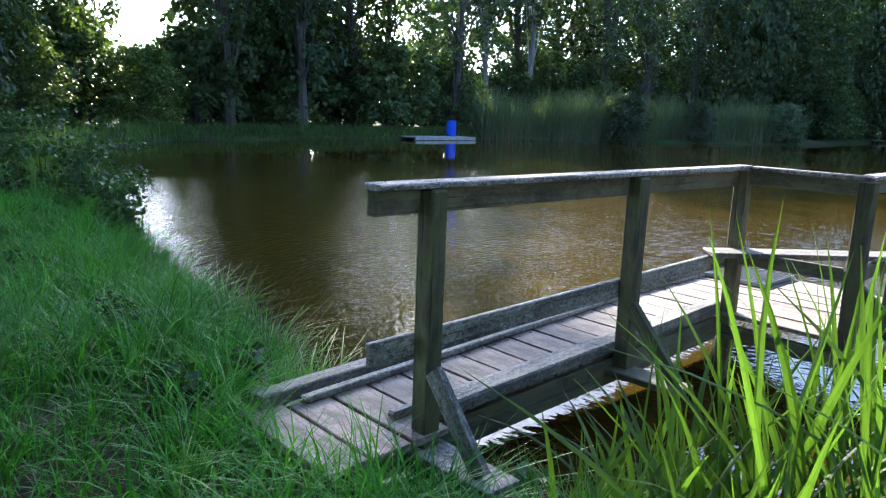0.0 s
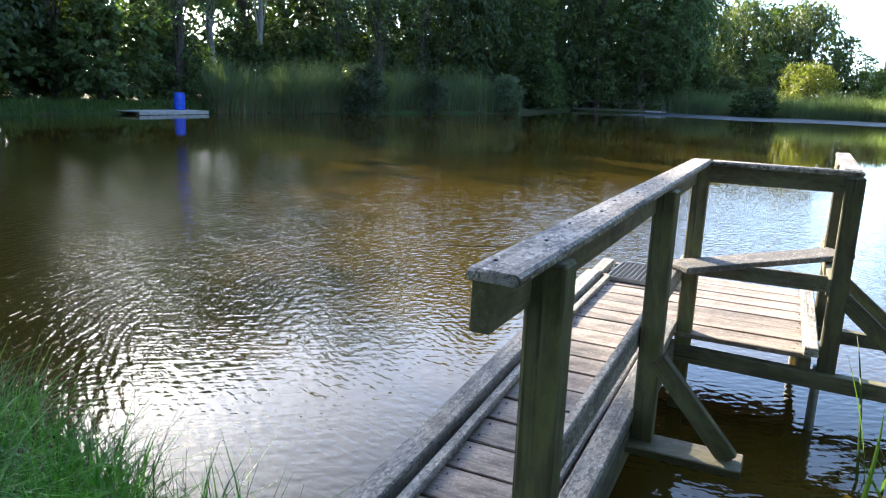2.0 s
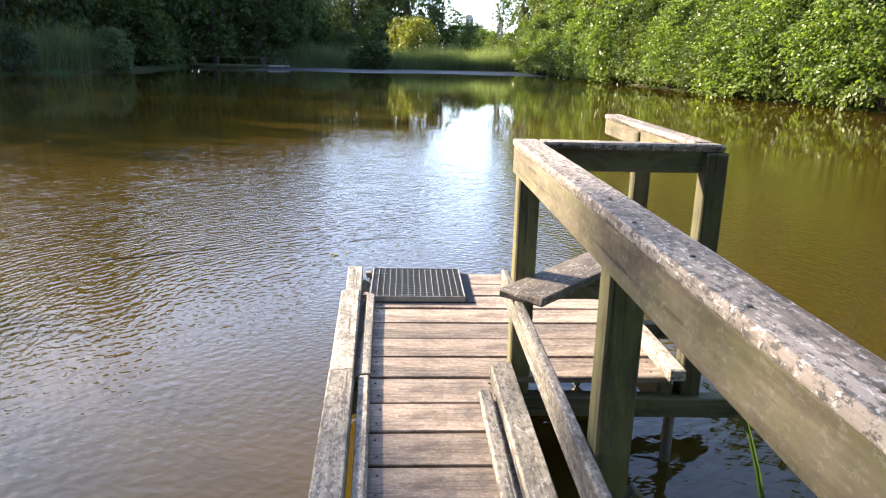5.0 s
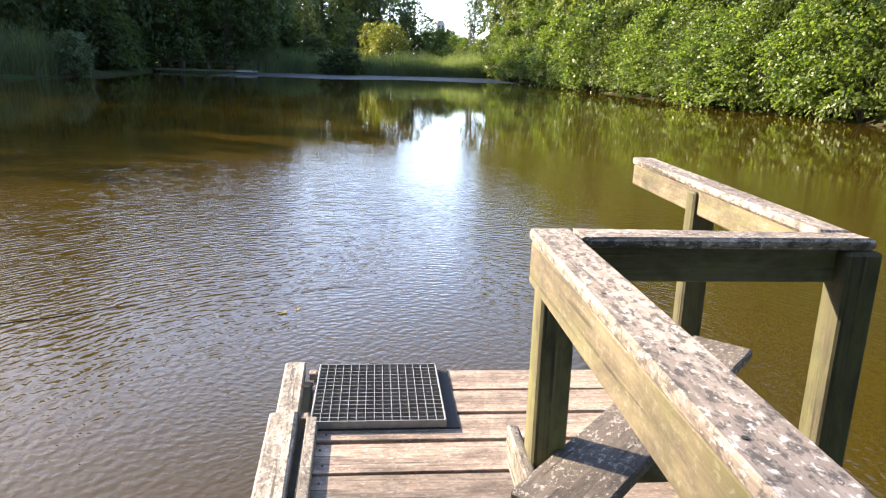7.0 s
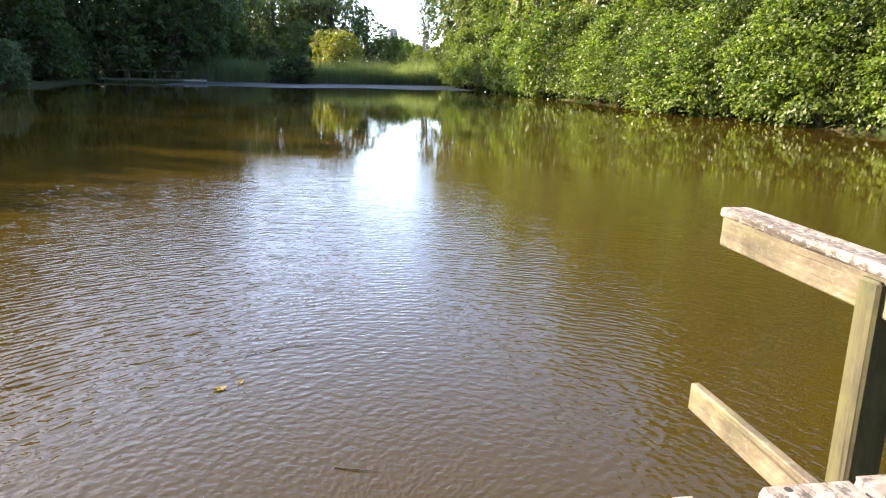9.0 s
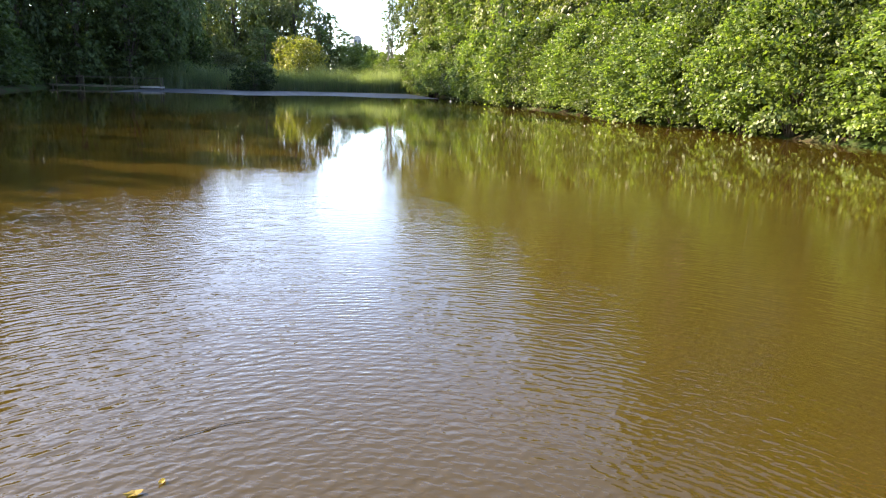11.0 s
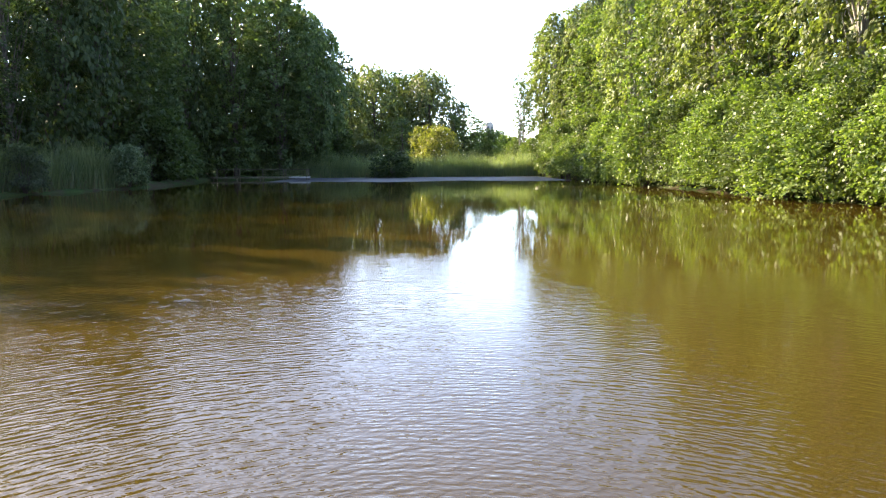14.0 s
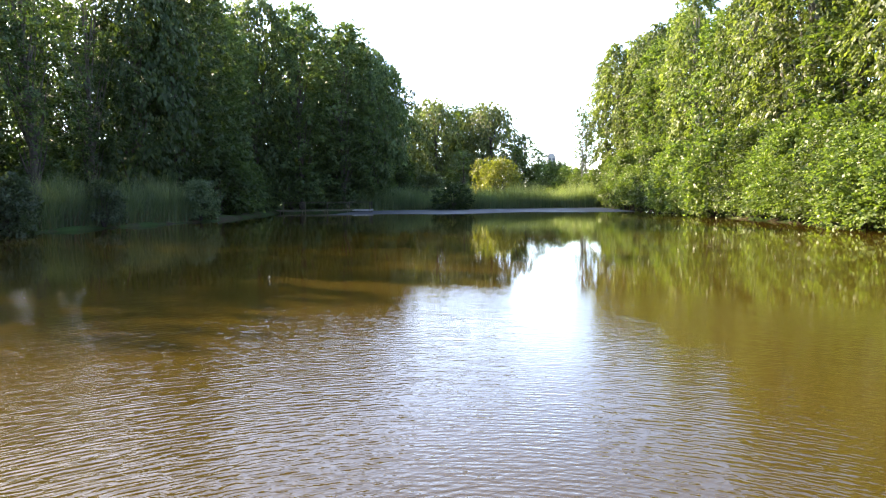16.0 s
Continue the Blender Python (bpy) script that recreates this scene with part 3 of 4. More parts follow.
def crown_sprays(height, width, bare, widest, lobes, sprays, rng, trunk_at, fill=0.15):
    """Lobed crown: boughs end in rounded lobes, sprays sit on the outside of each lobe."""
    at, out, ends = [], [], []
    for k in range(lobes):
        f = bare + (0.97 - bare) * (k + rng.uniform(0.1, 0.9)) / lobes
        half = (1 - widest) if f > widest else max(widest - bare, 0.05) * 1.15
        env = max(0.06, 1 - abs((f - widest) / half) ** 2.2) ** 0.55
        a = k * 2.4 + rng.normal(0, 0.5)
        R = width / 2 * env * rng.uniform(0.8, 1.12)
        lobe = min(R * rng.uniform(0.42, 0.6) + 0.05 * width, height * 0.22)
        b = trunk_at(f)
        c = np.array([b[0] + max(0, R - lobe) * math.cos(a), b[1] + max(0, R - lobe) * math.sin(a), min(height * f, height - lobe * 0.8)])
        ends.append((c, R, f))
        d = unit(rng.normal(size=(sprays, 3)) + np.array([math.cos(a), math.sin(a), 0.25]) * 0.75)
        s = lobe * np.where(rng.uniform(0, 1, sprays) < fill, rng.uniform(0.2, 0.7, sprays), rng.uniform(0.78, 1.06, sprays))
        at.append(c + d * s[:, None] * np.array([1, 1, 0.85]))
        out.append(d)
    return np.concatenate(at), np.concatenate(out), ends


def tree_prototype(height, width, seed, leaf, bark, bare=0.15, lobes=26, sprays=26, per=22, size=0.22, hang=0.0, widest=0.5, reach=0.07, label="", fill=0.15):
    """A tapered trunk with limbs and a lobed crown of leafy sprays on them."""
    rng = np.random.default_rng(seed)
    t = empty("tree", (0, 0, 0), label, "tree")
    bm = bmesh.new()
    r0 = 0.012 * height + 0.05
    lean = rng.normal(0, 0.02, 2)
    trunk = [Vector((lean[0] * h + 0.12 * math.sin(h * 0.5 + seed), lean[1] * h + 0.12 * math.cos(h * 0.4 + seed), h)) for h in np.linspace(-0.4, height * 0.9, 9)]
    tube(bm, trunk, [r0 * (1.3 if k == 0 else 1 - 0.88 * k / 8) for k in range(9)], 8)
    at, out, ends = crown_sprays(height, width, bare, widest, lobes, sprays, rng, lambda f: trunk[min(8, int(f * 0.9 * 8))], fill)
    for c, R, f in ends:
        c = Vector(c)
        s = trunk[min(8, max(1, int((f - 0.12) * 0.9 * 8)))].copy()
        tube(bm, [s, s.lerp(c, 0.5) + Vector((0, 0, -0.1 * R)), c], [0.04 + r0 * 0.22, 0.05, 0.014], 5)
    part("trunk", bm, bark, t)
    link_mesh("crown", spray_crown("crown", at, out, width * reach * rng.uniform(0.7, 1.35, len(at)), per, size, rng, hang), [leaf], t)
    return t


def shrub_prototype(height, width, seed, leaf, bark, lobes=20, sprays=34, per=24, size=0.14, label="", name="shrub", widest=0.32, reach=0.105):
    """A bush of many stems, leafy down to its foot."""
    rng = np.random.default_rng(seed)
    t = empty(name, (0, 0, 0), label, "shrub")
    bm = bmesh.new()
    at, out, ends = crown_sprays(height, width, 0.02, widest, lobes, sprays, rng, lambda f: (0, 0))
    at[:, 2] = np.maximum(at[:, 2], rng.uniform(0.3, 0.9, len(at)))
    for c, R, f in ends:
        c = Vector(c)
        tube(bm, [Vector((c.x * 0.1, c.y * 0.1, -0.2)), Vector((c.x * 0.45, c.y * 0.45, c.z * 0.6)), c], [0.05, 0.035, 0.01], 5)
    part("woody_base", bm, bark, t)
    link_mesh("crown", spray_crown("crown", at, out, width * reach * rng.uniform(0.7, 1.35, len(at)), per, size, rng), [leaf], t)
    return t


def placed(proto, x, y, turn, sx, sz=None, group="", label="", sink=0.0):
    z = float(ground_height(np.array([x]), np.array([y]))[0]) - sink
    o = copy_thing(proto, Matrix.Translation((x, y, max(z, -0.3))) @ Matrix.Rotation(turn, 4, "Z") @ Matrix.Diagonal((sx, sx, sz or sx, 1)))
    return tagged(o, label, group=group)


def drop_thing(ob):
    """Removes a prototype that only served for its copies."""
    for o in (*ob.children_recursive, ob):
        bpy.data.objects.remove(o)


rnd = random.Random(11)
DARK = "dark green broadleaf tree on the pond bank"
alders = [tree_prototype(19, 8.5, 21 + k, MAT["leaf_dark"], MAT["bark"], 0.16, 28, 26, 18, 0.235, label=DARK, widest=0.55) for k in range(3)]
airy = [tree_prototype(19, 8.5, 26 + k, MAT["leaf_dark"], MAT["bark"], 0.22, 24, 24, 20, 0.2, label=DARK, widest=0.6) for k in range(2)]
back_alders = [tree_prototype(19, 8.5, 31 + k, MAT["leaf_dark"], MAT["bark"], 0.1, 22, 16, 10, 0.43, label=DARK, reach=0.085) for k in range(2)]
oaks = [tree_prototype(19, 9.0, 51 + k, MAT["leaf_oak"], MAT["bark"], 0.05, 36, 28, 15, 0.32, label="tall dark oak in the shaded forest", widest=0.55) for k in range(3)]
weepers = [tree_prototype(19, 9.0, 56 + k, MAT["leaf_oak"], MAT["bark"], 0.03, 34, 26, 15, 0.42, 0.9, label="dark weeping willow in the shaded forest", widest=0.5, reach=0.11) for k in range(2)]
slim = [tree_prototype(18, 6.5, 41 + k, MAT["leaf_dark"], MAT["bark_pale"], 0.42, 15, 20, 18, 0.23, label="slender open-crowned tree with a pale bare trunk", widest=0.7) for k in range(2)]
poplars = [tree_prototype(21, 7.0, 61 + k, MAT["leaf_pale"], MAT["bark_pale"], 0.08, 34, 28, 17, 0.34, 0.35, label="tall pale green willow on the sunny bank", widest=0.5, reach=0.09) for k in range(2)]
mids = [tree_prototype(20, 8.0, 81 + k, MAT["leaf_mid"], MAT["bark"], 0.06, 34, 28, 17, 0.3, label="sunlit green tree on the pond bank", widest=0.5) for k in range(2)]
hazels = [shrub_prototype(6.0, 5.2, 101 + k, MAT["leaf_mid"], MAT["bark"], 34, 30, 16, 0.18, "sunlit hazel shrub hanging over the water") for k in range(3)]
far_hazels = [shrub_prototype(6.0, 5.2, 111 + k, MAT["leaf_mid"], MAT["bark"], 24, 24, 16, 0.22, "sunlit hazel shrub hanging over the water") for k in range(2)]
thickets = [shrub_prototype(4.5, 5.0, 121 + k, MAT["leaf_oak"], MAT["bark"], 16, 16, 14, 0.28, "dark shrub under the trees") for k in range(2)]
sallows = [shrub_prototype(4.0, 4.6, 131 + k, MAT["leaf_sallow"], MAT["bark"], 18, 22, 18, 0.2, "grey-green sallow bush among the reeds") for k in range(2)]

# forest on the shaded bank: tall rows with one thin stretch where the sun comes through
def forest(x, y, row):
    if 20 < y < 30.5:
        placed(rnd.choice(airy if y > 26 else alders), x + rnd.uniform(-.8, .8), y, rnd.uniform(0, 6.3), rnd.uniform(0.9, 1.05), rnd.uniform(0.88, 0.97), "forest on the shaded bank")
    elif 31 < y < 37:
        placed(rnd.choice(slim), x + rnd.uniform(-.8, .8), y, rnd.uniform(0, 6.3), rnd.uniform(0.85, 1.0), rnd.uniform(1.0, 1.1), "forest on the shaded bank")
    else:
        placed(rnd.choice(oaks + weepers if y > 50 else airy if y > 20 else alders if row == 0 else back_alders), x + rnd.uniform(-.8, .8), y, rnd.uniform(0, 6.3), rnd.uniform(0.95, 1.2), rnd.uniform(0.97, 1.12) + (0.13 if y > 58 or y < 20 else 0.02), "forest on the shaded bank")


for y in (13.0, 16.8):
    forest(-35 - rnd.uniform(0, 1), y, 1)
for y in (21.5, 25, 28.5, 32, 34, 36.3, 38.5):
    forest(-33.5 - rnd.uniform(0, 3), y, 0)
for y, x in ((42, -31), (45.5, -29), (50, -27.5), (55, -27), (60.5, -26.5), (66, -27), (72, -28), (78, -29)):
    forest(x, y, 0)
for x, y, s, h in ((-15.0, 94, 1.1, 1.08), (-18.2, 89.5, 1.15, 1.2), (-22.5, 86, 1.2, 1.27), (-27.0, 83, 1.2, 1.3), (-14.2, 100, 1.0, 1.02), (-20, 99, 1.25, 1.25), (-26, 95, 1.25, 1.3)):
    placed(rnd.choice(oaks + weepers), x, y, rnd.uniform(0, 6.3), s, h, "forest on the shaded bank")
for y in np.arange(6, 100, 7.5):
    if not 20 < y < 42 and y > 15:
        forest(-41 - rnd.uniform(0, 3) + max(0, y - 80) * 0.4, y, 1)
for y, x in ((11.5, -32.6), (0.5, -38), (1.2, -31.5)):
    forest(x, y, 0 if x > -36 else 1)
for x, y, s, h in ((-32.2, 15.7, 1.05, 1.3), (-38.5, 18.7, 0.95, 1.4)):
    placed(alders[0], x, y, 2.0, s, h, "forest on the shaded bank")
placed(alders[1], -38, 6.2, 1.0, 1.0, 1.42, "forest on the shaded bank")
# trees out of view, added to darken what the left water mirrors
for x, y, h in ((-33.5, -7, 1.25), (-40, -3, 1.25), (-30.5, -12, 1.2)):
    placed(back_alders[y % 2], x, y, y, 1.15, h, "forest on the shaded bank")
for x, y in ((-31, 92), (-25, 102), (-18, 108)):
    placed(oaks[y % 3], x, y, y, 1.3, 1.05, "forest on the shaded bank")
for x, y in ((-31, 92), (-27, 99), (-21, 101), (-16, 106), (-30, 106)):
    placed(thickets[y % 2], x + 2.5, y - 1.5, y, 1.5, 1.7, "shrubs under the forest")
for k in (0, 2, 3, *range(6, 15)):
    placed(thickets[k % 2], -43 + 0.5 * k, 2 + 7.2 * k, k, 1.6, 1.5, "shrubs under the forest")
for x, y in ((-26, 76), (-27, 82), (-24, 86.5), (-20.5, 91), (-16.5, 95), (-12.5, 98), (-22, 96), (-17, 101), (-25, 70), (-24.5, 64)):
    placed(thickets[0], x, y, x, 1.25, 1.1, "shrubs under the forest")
for y in (20, 26, 36, 52):
    placed(back_alders[int(y) % 2], -42.5 + rnd.uniform(-1, 1), y, y, 1.15, rnd.uniform(0.95, 1.05), "woods beyond the forest")
for y in (24, 41):
    placed(back_alders[int(y) % 2], -49 + rnd.uniform(-1, 1), y, y, 1.3, rnd.uniform(1.0, 1.1), "woods beyond the forest")
for k in range(9):
    placed(thickets[k % 2], -37 - (k % 2), 12 + 4.2 * k, k, 1.25, 1.15, "shrubs under the forest")
for k in range(9):
    placed(thickets[k % 2], -62 + 7 * k, 128 + 9 * (k % 3), k, 2.2, 2.2, "woods beyond the forest")
    placed(back_alders[k % 2], -58 + 6.5 * k, 138 + 4 * (k % 2), k, 1.5, 0.95, "woods beyond the forest")
for k in range(13):
    placed(thickets[k % 2], 27 + (k % 2), 13 + 7.4 * k, k, 1.5, 1.3, "shrubs behind the sunny bank")
for k in range(13):
    y = 4 + k * 6.2
    placed(rnd.choice(thickets), -33.5 + rnd.uniform(-1.2, 1) + max(0, y - 34) * 0.13, y, rnd.uniform(0, 6), rnd.uniform(0.9, 1.25), None, "shrubs under the forest")

# sunny bank: hazel wall with tall trees behind
for k, y in enumerate(np.arange(7, 98, 2.5)):
    x = np.interp(y, [7, 18, 22, 29, 37, 61, 80, 98], [22.0, 20.1, 19.6, 18.8, 17.9, 17.0, 17.2, 16.2])
    placed(hazels[k % 3] if y < 50 else far_hazels[k % 2], x + rnd.uniform(-.3, .7), y, rnd.uniform(0, 6.3), rnd.uniform(0.7, 1.05), rnd.uniform(0.5, 1.08), "hazels along the sunny bank")
for k, y in enumerate(np.arange(9, 60, 3.6)):
    x = np.interp(y, [7, 18, 22, 29, 37, 61], [23.9, 22.0, 21.4, 20.6, 19.7, 19.0])
    placed(far_hazels[k % 2], x, y, 1.7 * k, 1.05, 1.0, "hazels along the sunny bank")
for k, y in enumerate(np.arange(14, 104, 4.6)):
    x = np.interp(y, [14, 22, 37, 61, 80, 104], [26, 25, 22.5, 22, 22, 20.5])
    placed(rnd.choice(poplars + mids), x + rnd.uniform(-.8, 1.2), y, rnd.uniform(0, 6.3), rnd.uniform(0.85, 1.1), rnd.uniform(0.9, 1.08), "tall trees on the sunny bank")
for k, y in enumerate(np.arange(12, 100, 8)):
    placed(rnd.choice(back_alders), 30 + rnd.uniform(-1, 2), y, rnd.uniform(0, 6.3), 1.1, 1.0, "tall trees on the sunny bank")
for x, y, s, h in ((13.9, 106, 0.55, 0.78), (14.6, 107.5, 0.5, 0.7)):
    placed(slim[0], x, y, x, s, h, "tall trees on the sunny bank")
for x, y, h in ((17.9, 107, 0.98), (18.6, 103, 1.06), (20.5, 100, 1.1), (22.5, 109, 1.15), (23, 95, 1.12)):
    placed(poplars[1], x, y, x, 1.0, h, "tall trees on the sunny bank")
for x, y, s in ((11.8, 122, 1.3), (13.0, 116, 1.1), (14.2, 110, 1.0), (15.4, 104, 0.95), (9.6, 130, 1.3)):
    placed(far_hazels[1], x, y, y, s, s * 0.85, "hazels along the sunny bank")

far_willow = tree_prototype(16.0, 14, 91, MAT["leaf_pale"], MAT["bark"], 0.06, 36, 24, 14, 0.5, 0.6, label="rounded pale willow beyond the reeds", widest=0.5, reach=0.08)
# far end: pale willows, darker trees, a rounded golden bush, a hedge
for x, y, s, h in ((-9.5, 132, 0.95, 1.14), (0.8, 134, 1.0, 1.1), (-15.5, 126, 0.95, 1.1), (-3.5, 140, 0.9, 1.1)):
    placed(far_willow, x, y, rnd.uniform(0, 6), s, h, "far willows", "rounded pale willow beyond the reeds")
for x, y, s, h in ((-4.0, 121, 0.8, 0.46), (6.6, 131, 0.85, 0.62), (9.2, 134, 0.7, 0.48), (4.5, 126, 0.7, 0.5), (11.5, 137, 0.6, 0.35)):
    placed(back_alders[1], x, y, rnd.uniform(0, 6), s, h, "far trees", "small dark tree beyond the reeds")
gold = shrub_prototype(6.0, 8.0, 151, MAT["leaf_gold"], MAT["bark"], 22, 26, 18, 0.28, "rounded golden-green bush beyond the reeds", widest=0.4)
placed(gold, 1.2, 108, 0.3, 0.95, 1.08)
for x, y, s, h in ((7.0, 114, 0.6, 0.8), (-8.5, 106, 1.25, 1.2), (-13, 104, 0.9, 0.9), (4.9, 110, 0.5, 0.85)):
    placed(sallows[0], x, y, 1.2, s, h, "far shrubs", "grey-green bush behind the far reeds")


def blades(name, base, height, width, bend, rng, mat, parent=None, segs=3, lean=None):
    """Grass-like blades that taper and bow over."""
    n = len(base)
    a = rng.uniform(0, 2 * math.pi, n) if lean is None else lean + rng.normal(0, 0.6, n)
    out = np.stack([np.cos(a), np.sin(a), 0 * a], 1)
    side = np.stack([-np.sin(a), np.cos(a), 0 * a], 1)
    turn = rng.uniform(-0.9, 0.9, n)[:, None]
    side = side * np.cos(turn) + out * np.sin(turn)
    rows = []
    for k in range(segs + 1):
        f = k / segs
        p = base + out * (bend * height * f * f)[:, None]
        p[:, 2] += height * (f - 0.35 * np.clip(bend, 0, 1.6) * f * f)
        w = (width * (1 - f ** 1.7) * 0.5 + 0.0004)[:, None]
        rows += [p - side * w, p + side * w]
    v = np.stack(rows, 1)
    nv = 2 * (segs + 1)
    q = np.array([[2 * k, 2 * k + 1, 2 * k + 3, 2 * k + 2] for k in range(segs)])
    f = (np.arange(n)[:, None, None] * nv + q[None]).reshape(-1, 4)
    return link_mesh(name, quads_mesh(name, v.reshape(-1, 3), f), [mat], parent)


def on_ground(px, py):
    return np.stack([px, py, ground_height(px, py) - 0.01], 1)


def scatter(n, x0, x1, y0, y1, rng, dmin=0.0, dmax=99.0):
    px, py = rng.uniform(x0, x1, n), rng.uniform(y0, y1, n)
    d = shore_distance(px, py)
    k = (d > dmin) & (d < dmax)
    return px[k], py[k]


# bank grass round the jetty's foot
rng = np.random.default_rng(5)
def tufted(n, per, x0, x1, y0, y1, spread):
    """Bases and outward leans of blades that grow in tufts."""
    cx, cy = scatter(n, x0, x1, y0, y1, rng, -0.1)
    a, r = rng.uniform(0, 2 * math.pi, len(cx) * per), spread * np.sqrt(rng.uniform(0, 1, len(cx) * per))
    return np.repeat(cx, per) + r * np.cos(a), np.repeat(cy, per) + r * np.sin(a), a, np.repeat(rng.uniform(0, 1, len(cx)), per)


def off_path(px, py):
    jetty_foot = (px > -0.06) & (px < 0.76) & (py > -3.98)
    thin = rng.uniform(0, 1, len(px)) < np.clip(1.3 - np.hypot(px - 1.5, py + 5.2) * 0.09, 0.3, 1)
    return ~jetty_foot & thin & (np.hypot(px - 2.75, py + 5.35) > 0.7)


px, py, lean, size = tufted(4400, 20, -10, 3.2, -6.6, -2.2, 0.085)
keep = off_path(px, py)
px, py, lean, size = px[keep], py[keep], lean[keep], size[keep]
on_path = np.exp(-((py + 4.7 + 0.12 * px) / 0.45) ** 2) * (px > -0.6)
lush = 0.65 + 0.35 * np.sin(px * 2.1 + 1.3 * np.sin(py * 1.7)) * np.cos(py * 1.9 + px)
h = (0.12 + 0.22 * lush + 0.2 * size ** 2) * rng.uniform(0.55, 1.3, len(px)) * (1 - 0.6 * on_path)
tagged(blades("bank_grass", on_ground(px, py), h, rng.uniform(0.005, 0.013, len(px)), rng.uniform(0.2, 1.4, len(px)), rng, MAT["grass"], lean=lean),
       "lush long green grass in tufts on the pond bank", "grass", kind="stuff")
px, py = scatter(700, -8, 3.0, -6.4, -2.4, rng, -0.05)
px, py = (lambda k: (px[k], py[k]))(off_path(px, py))
tagged(blades("stray_blades", on_ground(px, py), rng.uniform(0.25, 0.55, len(px)), rng.uniform(0.003, 0.006, len(px)), rng.uniform(0.5, 1.7, len(px)), rng, MAT["straw"], segs=5),
       "pale bent seed stalks and dry blades among the grass", "grass", kind="stuff")
# seed stalks and dry rushes at the edge
px, py = scatter(900, -4.5, 0.0, -3.4, -2.6, rng, -0.15, 0.3)
tagged(blades("rushes", on_ground(px, py), rng.uniform(0.25, 0.6, len(px)), np.full(len(px), 0.003), rng.uniform(0.1, 0.8, len(px)), rng, MAT["twig"]),
       "thin dark rush stalks at the water's edge", "rushes", kind="stuff")
# far bank grass
px, py = scatter(26000, -34, -27.5, 3, 30, rng, -0.05, 2.6)
tagged(blades("far_grass", on_ground(px, py), rng.uniform(0.2, 0.6, len(px)), rng.uniform(0.02, 0.04, len(px)), rng.uniform(0.2, 0.9, len(px)), rng, MAT["rank"], segs=2),
       "rank grass on the far bank", "grass", kind="stuff")
px, py = scatter(14000, -29, -5, -3, 8, rng, -0.05, 1.6)
tagged(blades("shore_grass", on_ground(px, py), rng.uniform(0.3, 0.9, len(px)), rng.uniform(0.01, 0.03, len(px)), rng.uniform(0.2, 1.0, len(px)), rng, MAT["rank"], segs=2),
       "tall rank grass and sedge along the shore", "grass", kind="stuff")


def reed_bed(line, depth, count, height, seed, label, dry=0.25):
    """A bed of tall reeds along a stretch of shore."""
    rng = np.random.default_rng(seed)
    line = np.array(line, float)
    seg = np.hypot(*np.diff(line, axis=0).T)
    at = np.concatenate([[0], np.cumsum(seg)])
    s = rng.uniform(0, at[-1], count)
    px, py = np.interp(s, at, line[:, 0]), np.interp(s, at, line[:, 1])
    k = np.clip(np.searchsorted(at, s) - 1, 0, len(seg) - 1)
    t = np.diff(line, axis=0)[k] / seg[k][:, None]
    off = rng.uniform(0, 1, count) * depth * (0.75 + 0.25 * np.sin(s * 0.9) * np.sin(s * 0.37 + seed))
    px, py = px - t[:, 1] * off, py + t[:, 0] * off
    base = np.stack([px, py, np.full(count, -0.15)], 1)
    hs = height * (0.78 + 0.14 * np.sin(s * 0.55 + seed) * np.sin(s * 1.3) + 0.08 * np.sin(s * 4.1)) * rng.uniform(0.5, 1.22, count)
    isdry = rng.uniform(0, 1, count) < dry
    bed = empty("reed_bed", (line[0][0], line[0][1], 0), label, "reeds", kind="stuff")
    for nm, sel, mat, f in (("green_blades", ~isdry, MAT["reed"], 1.0), ("dry_stalks", isdry, MAT["reed_dry"], 0.5)):
        b = base[sel] - np.array([line[0][0], line[0][1], 0])
        n = int(sel.sum())
        blades(nm, b, hs[sel] * f, rng.uniform(0.025, 0.06, n), rng.uniform(0.05, 0.55, n), rng, mat, bed, 3)
    return bed


reed_bed([(-28.6, 26.5), (-25.6, 38), (-23.8, 46), (-21.8, 57)], 3.2, 17000, 4.1, 31, "tall reed bed along the shaded bank")
reed_bed([(-20, 88), (-10, 92), (-4, 93.5), (8, 96), (15.5, 97)], 5.0, 20000, 4.0, 32, "broad reed bed across the pond's far end", 0.1)


for x, y, z, h in ((-25.3, 36.5, 0.75, 0.85), (-24.2, 44, 0.6, 0.7), (-22.3, 54.5, 0.7, 0.75)):
    placed(sallows[int(y) % 2], x, y, y, z, h, "sallows among the reeds")


# ---- near bank plants ----
near_tree = tree_prototype(10, 7.5, 171, MAT["leaf_dark"], MAT["bark"], 0.1, 30, 26, 20, 0.15, 0.3, label="shady drooping tree beside the grassy bank")
placed(near_tree, -15, -5.2, 0.5, 1.0, 1.0)
placed(near_tree, -20, -4.5, 2.5, 1.0, 1.1)
placed(hazels[1], -27.5, 0.8, 1.0, 0.8, 0.75, "", "sunlit shrub on the far bank")
placed(hazels[0], -30.5, 6.5, 2.0, 0.7, 0.6, "", "sunlit shrub on the far bank")
placed(back_alders[0], -33, -4, 2.2, 1.0, 0.85, "forest on the shaded bank")
placed(back_alders[1], -26, -7, 1.2, 0.95, 0.8, "forest on the shaded bank")
placed(near_tree, -9.3, -4.3, 1.4, 0.52, 0.85)
for x, y, z, h in ((-33.5, 4.5, 0.9, 0.85), (-33.8, 8.3, 0.7, 0.6), (-37, 2.5, 1.1, 1.1)):
    placed(far_hazels[0], x, y, y, z, h, "", "sunlit shrub on the far bank")
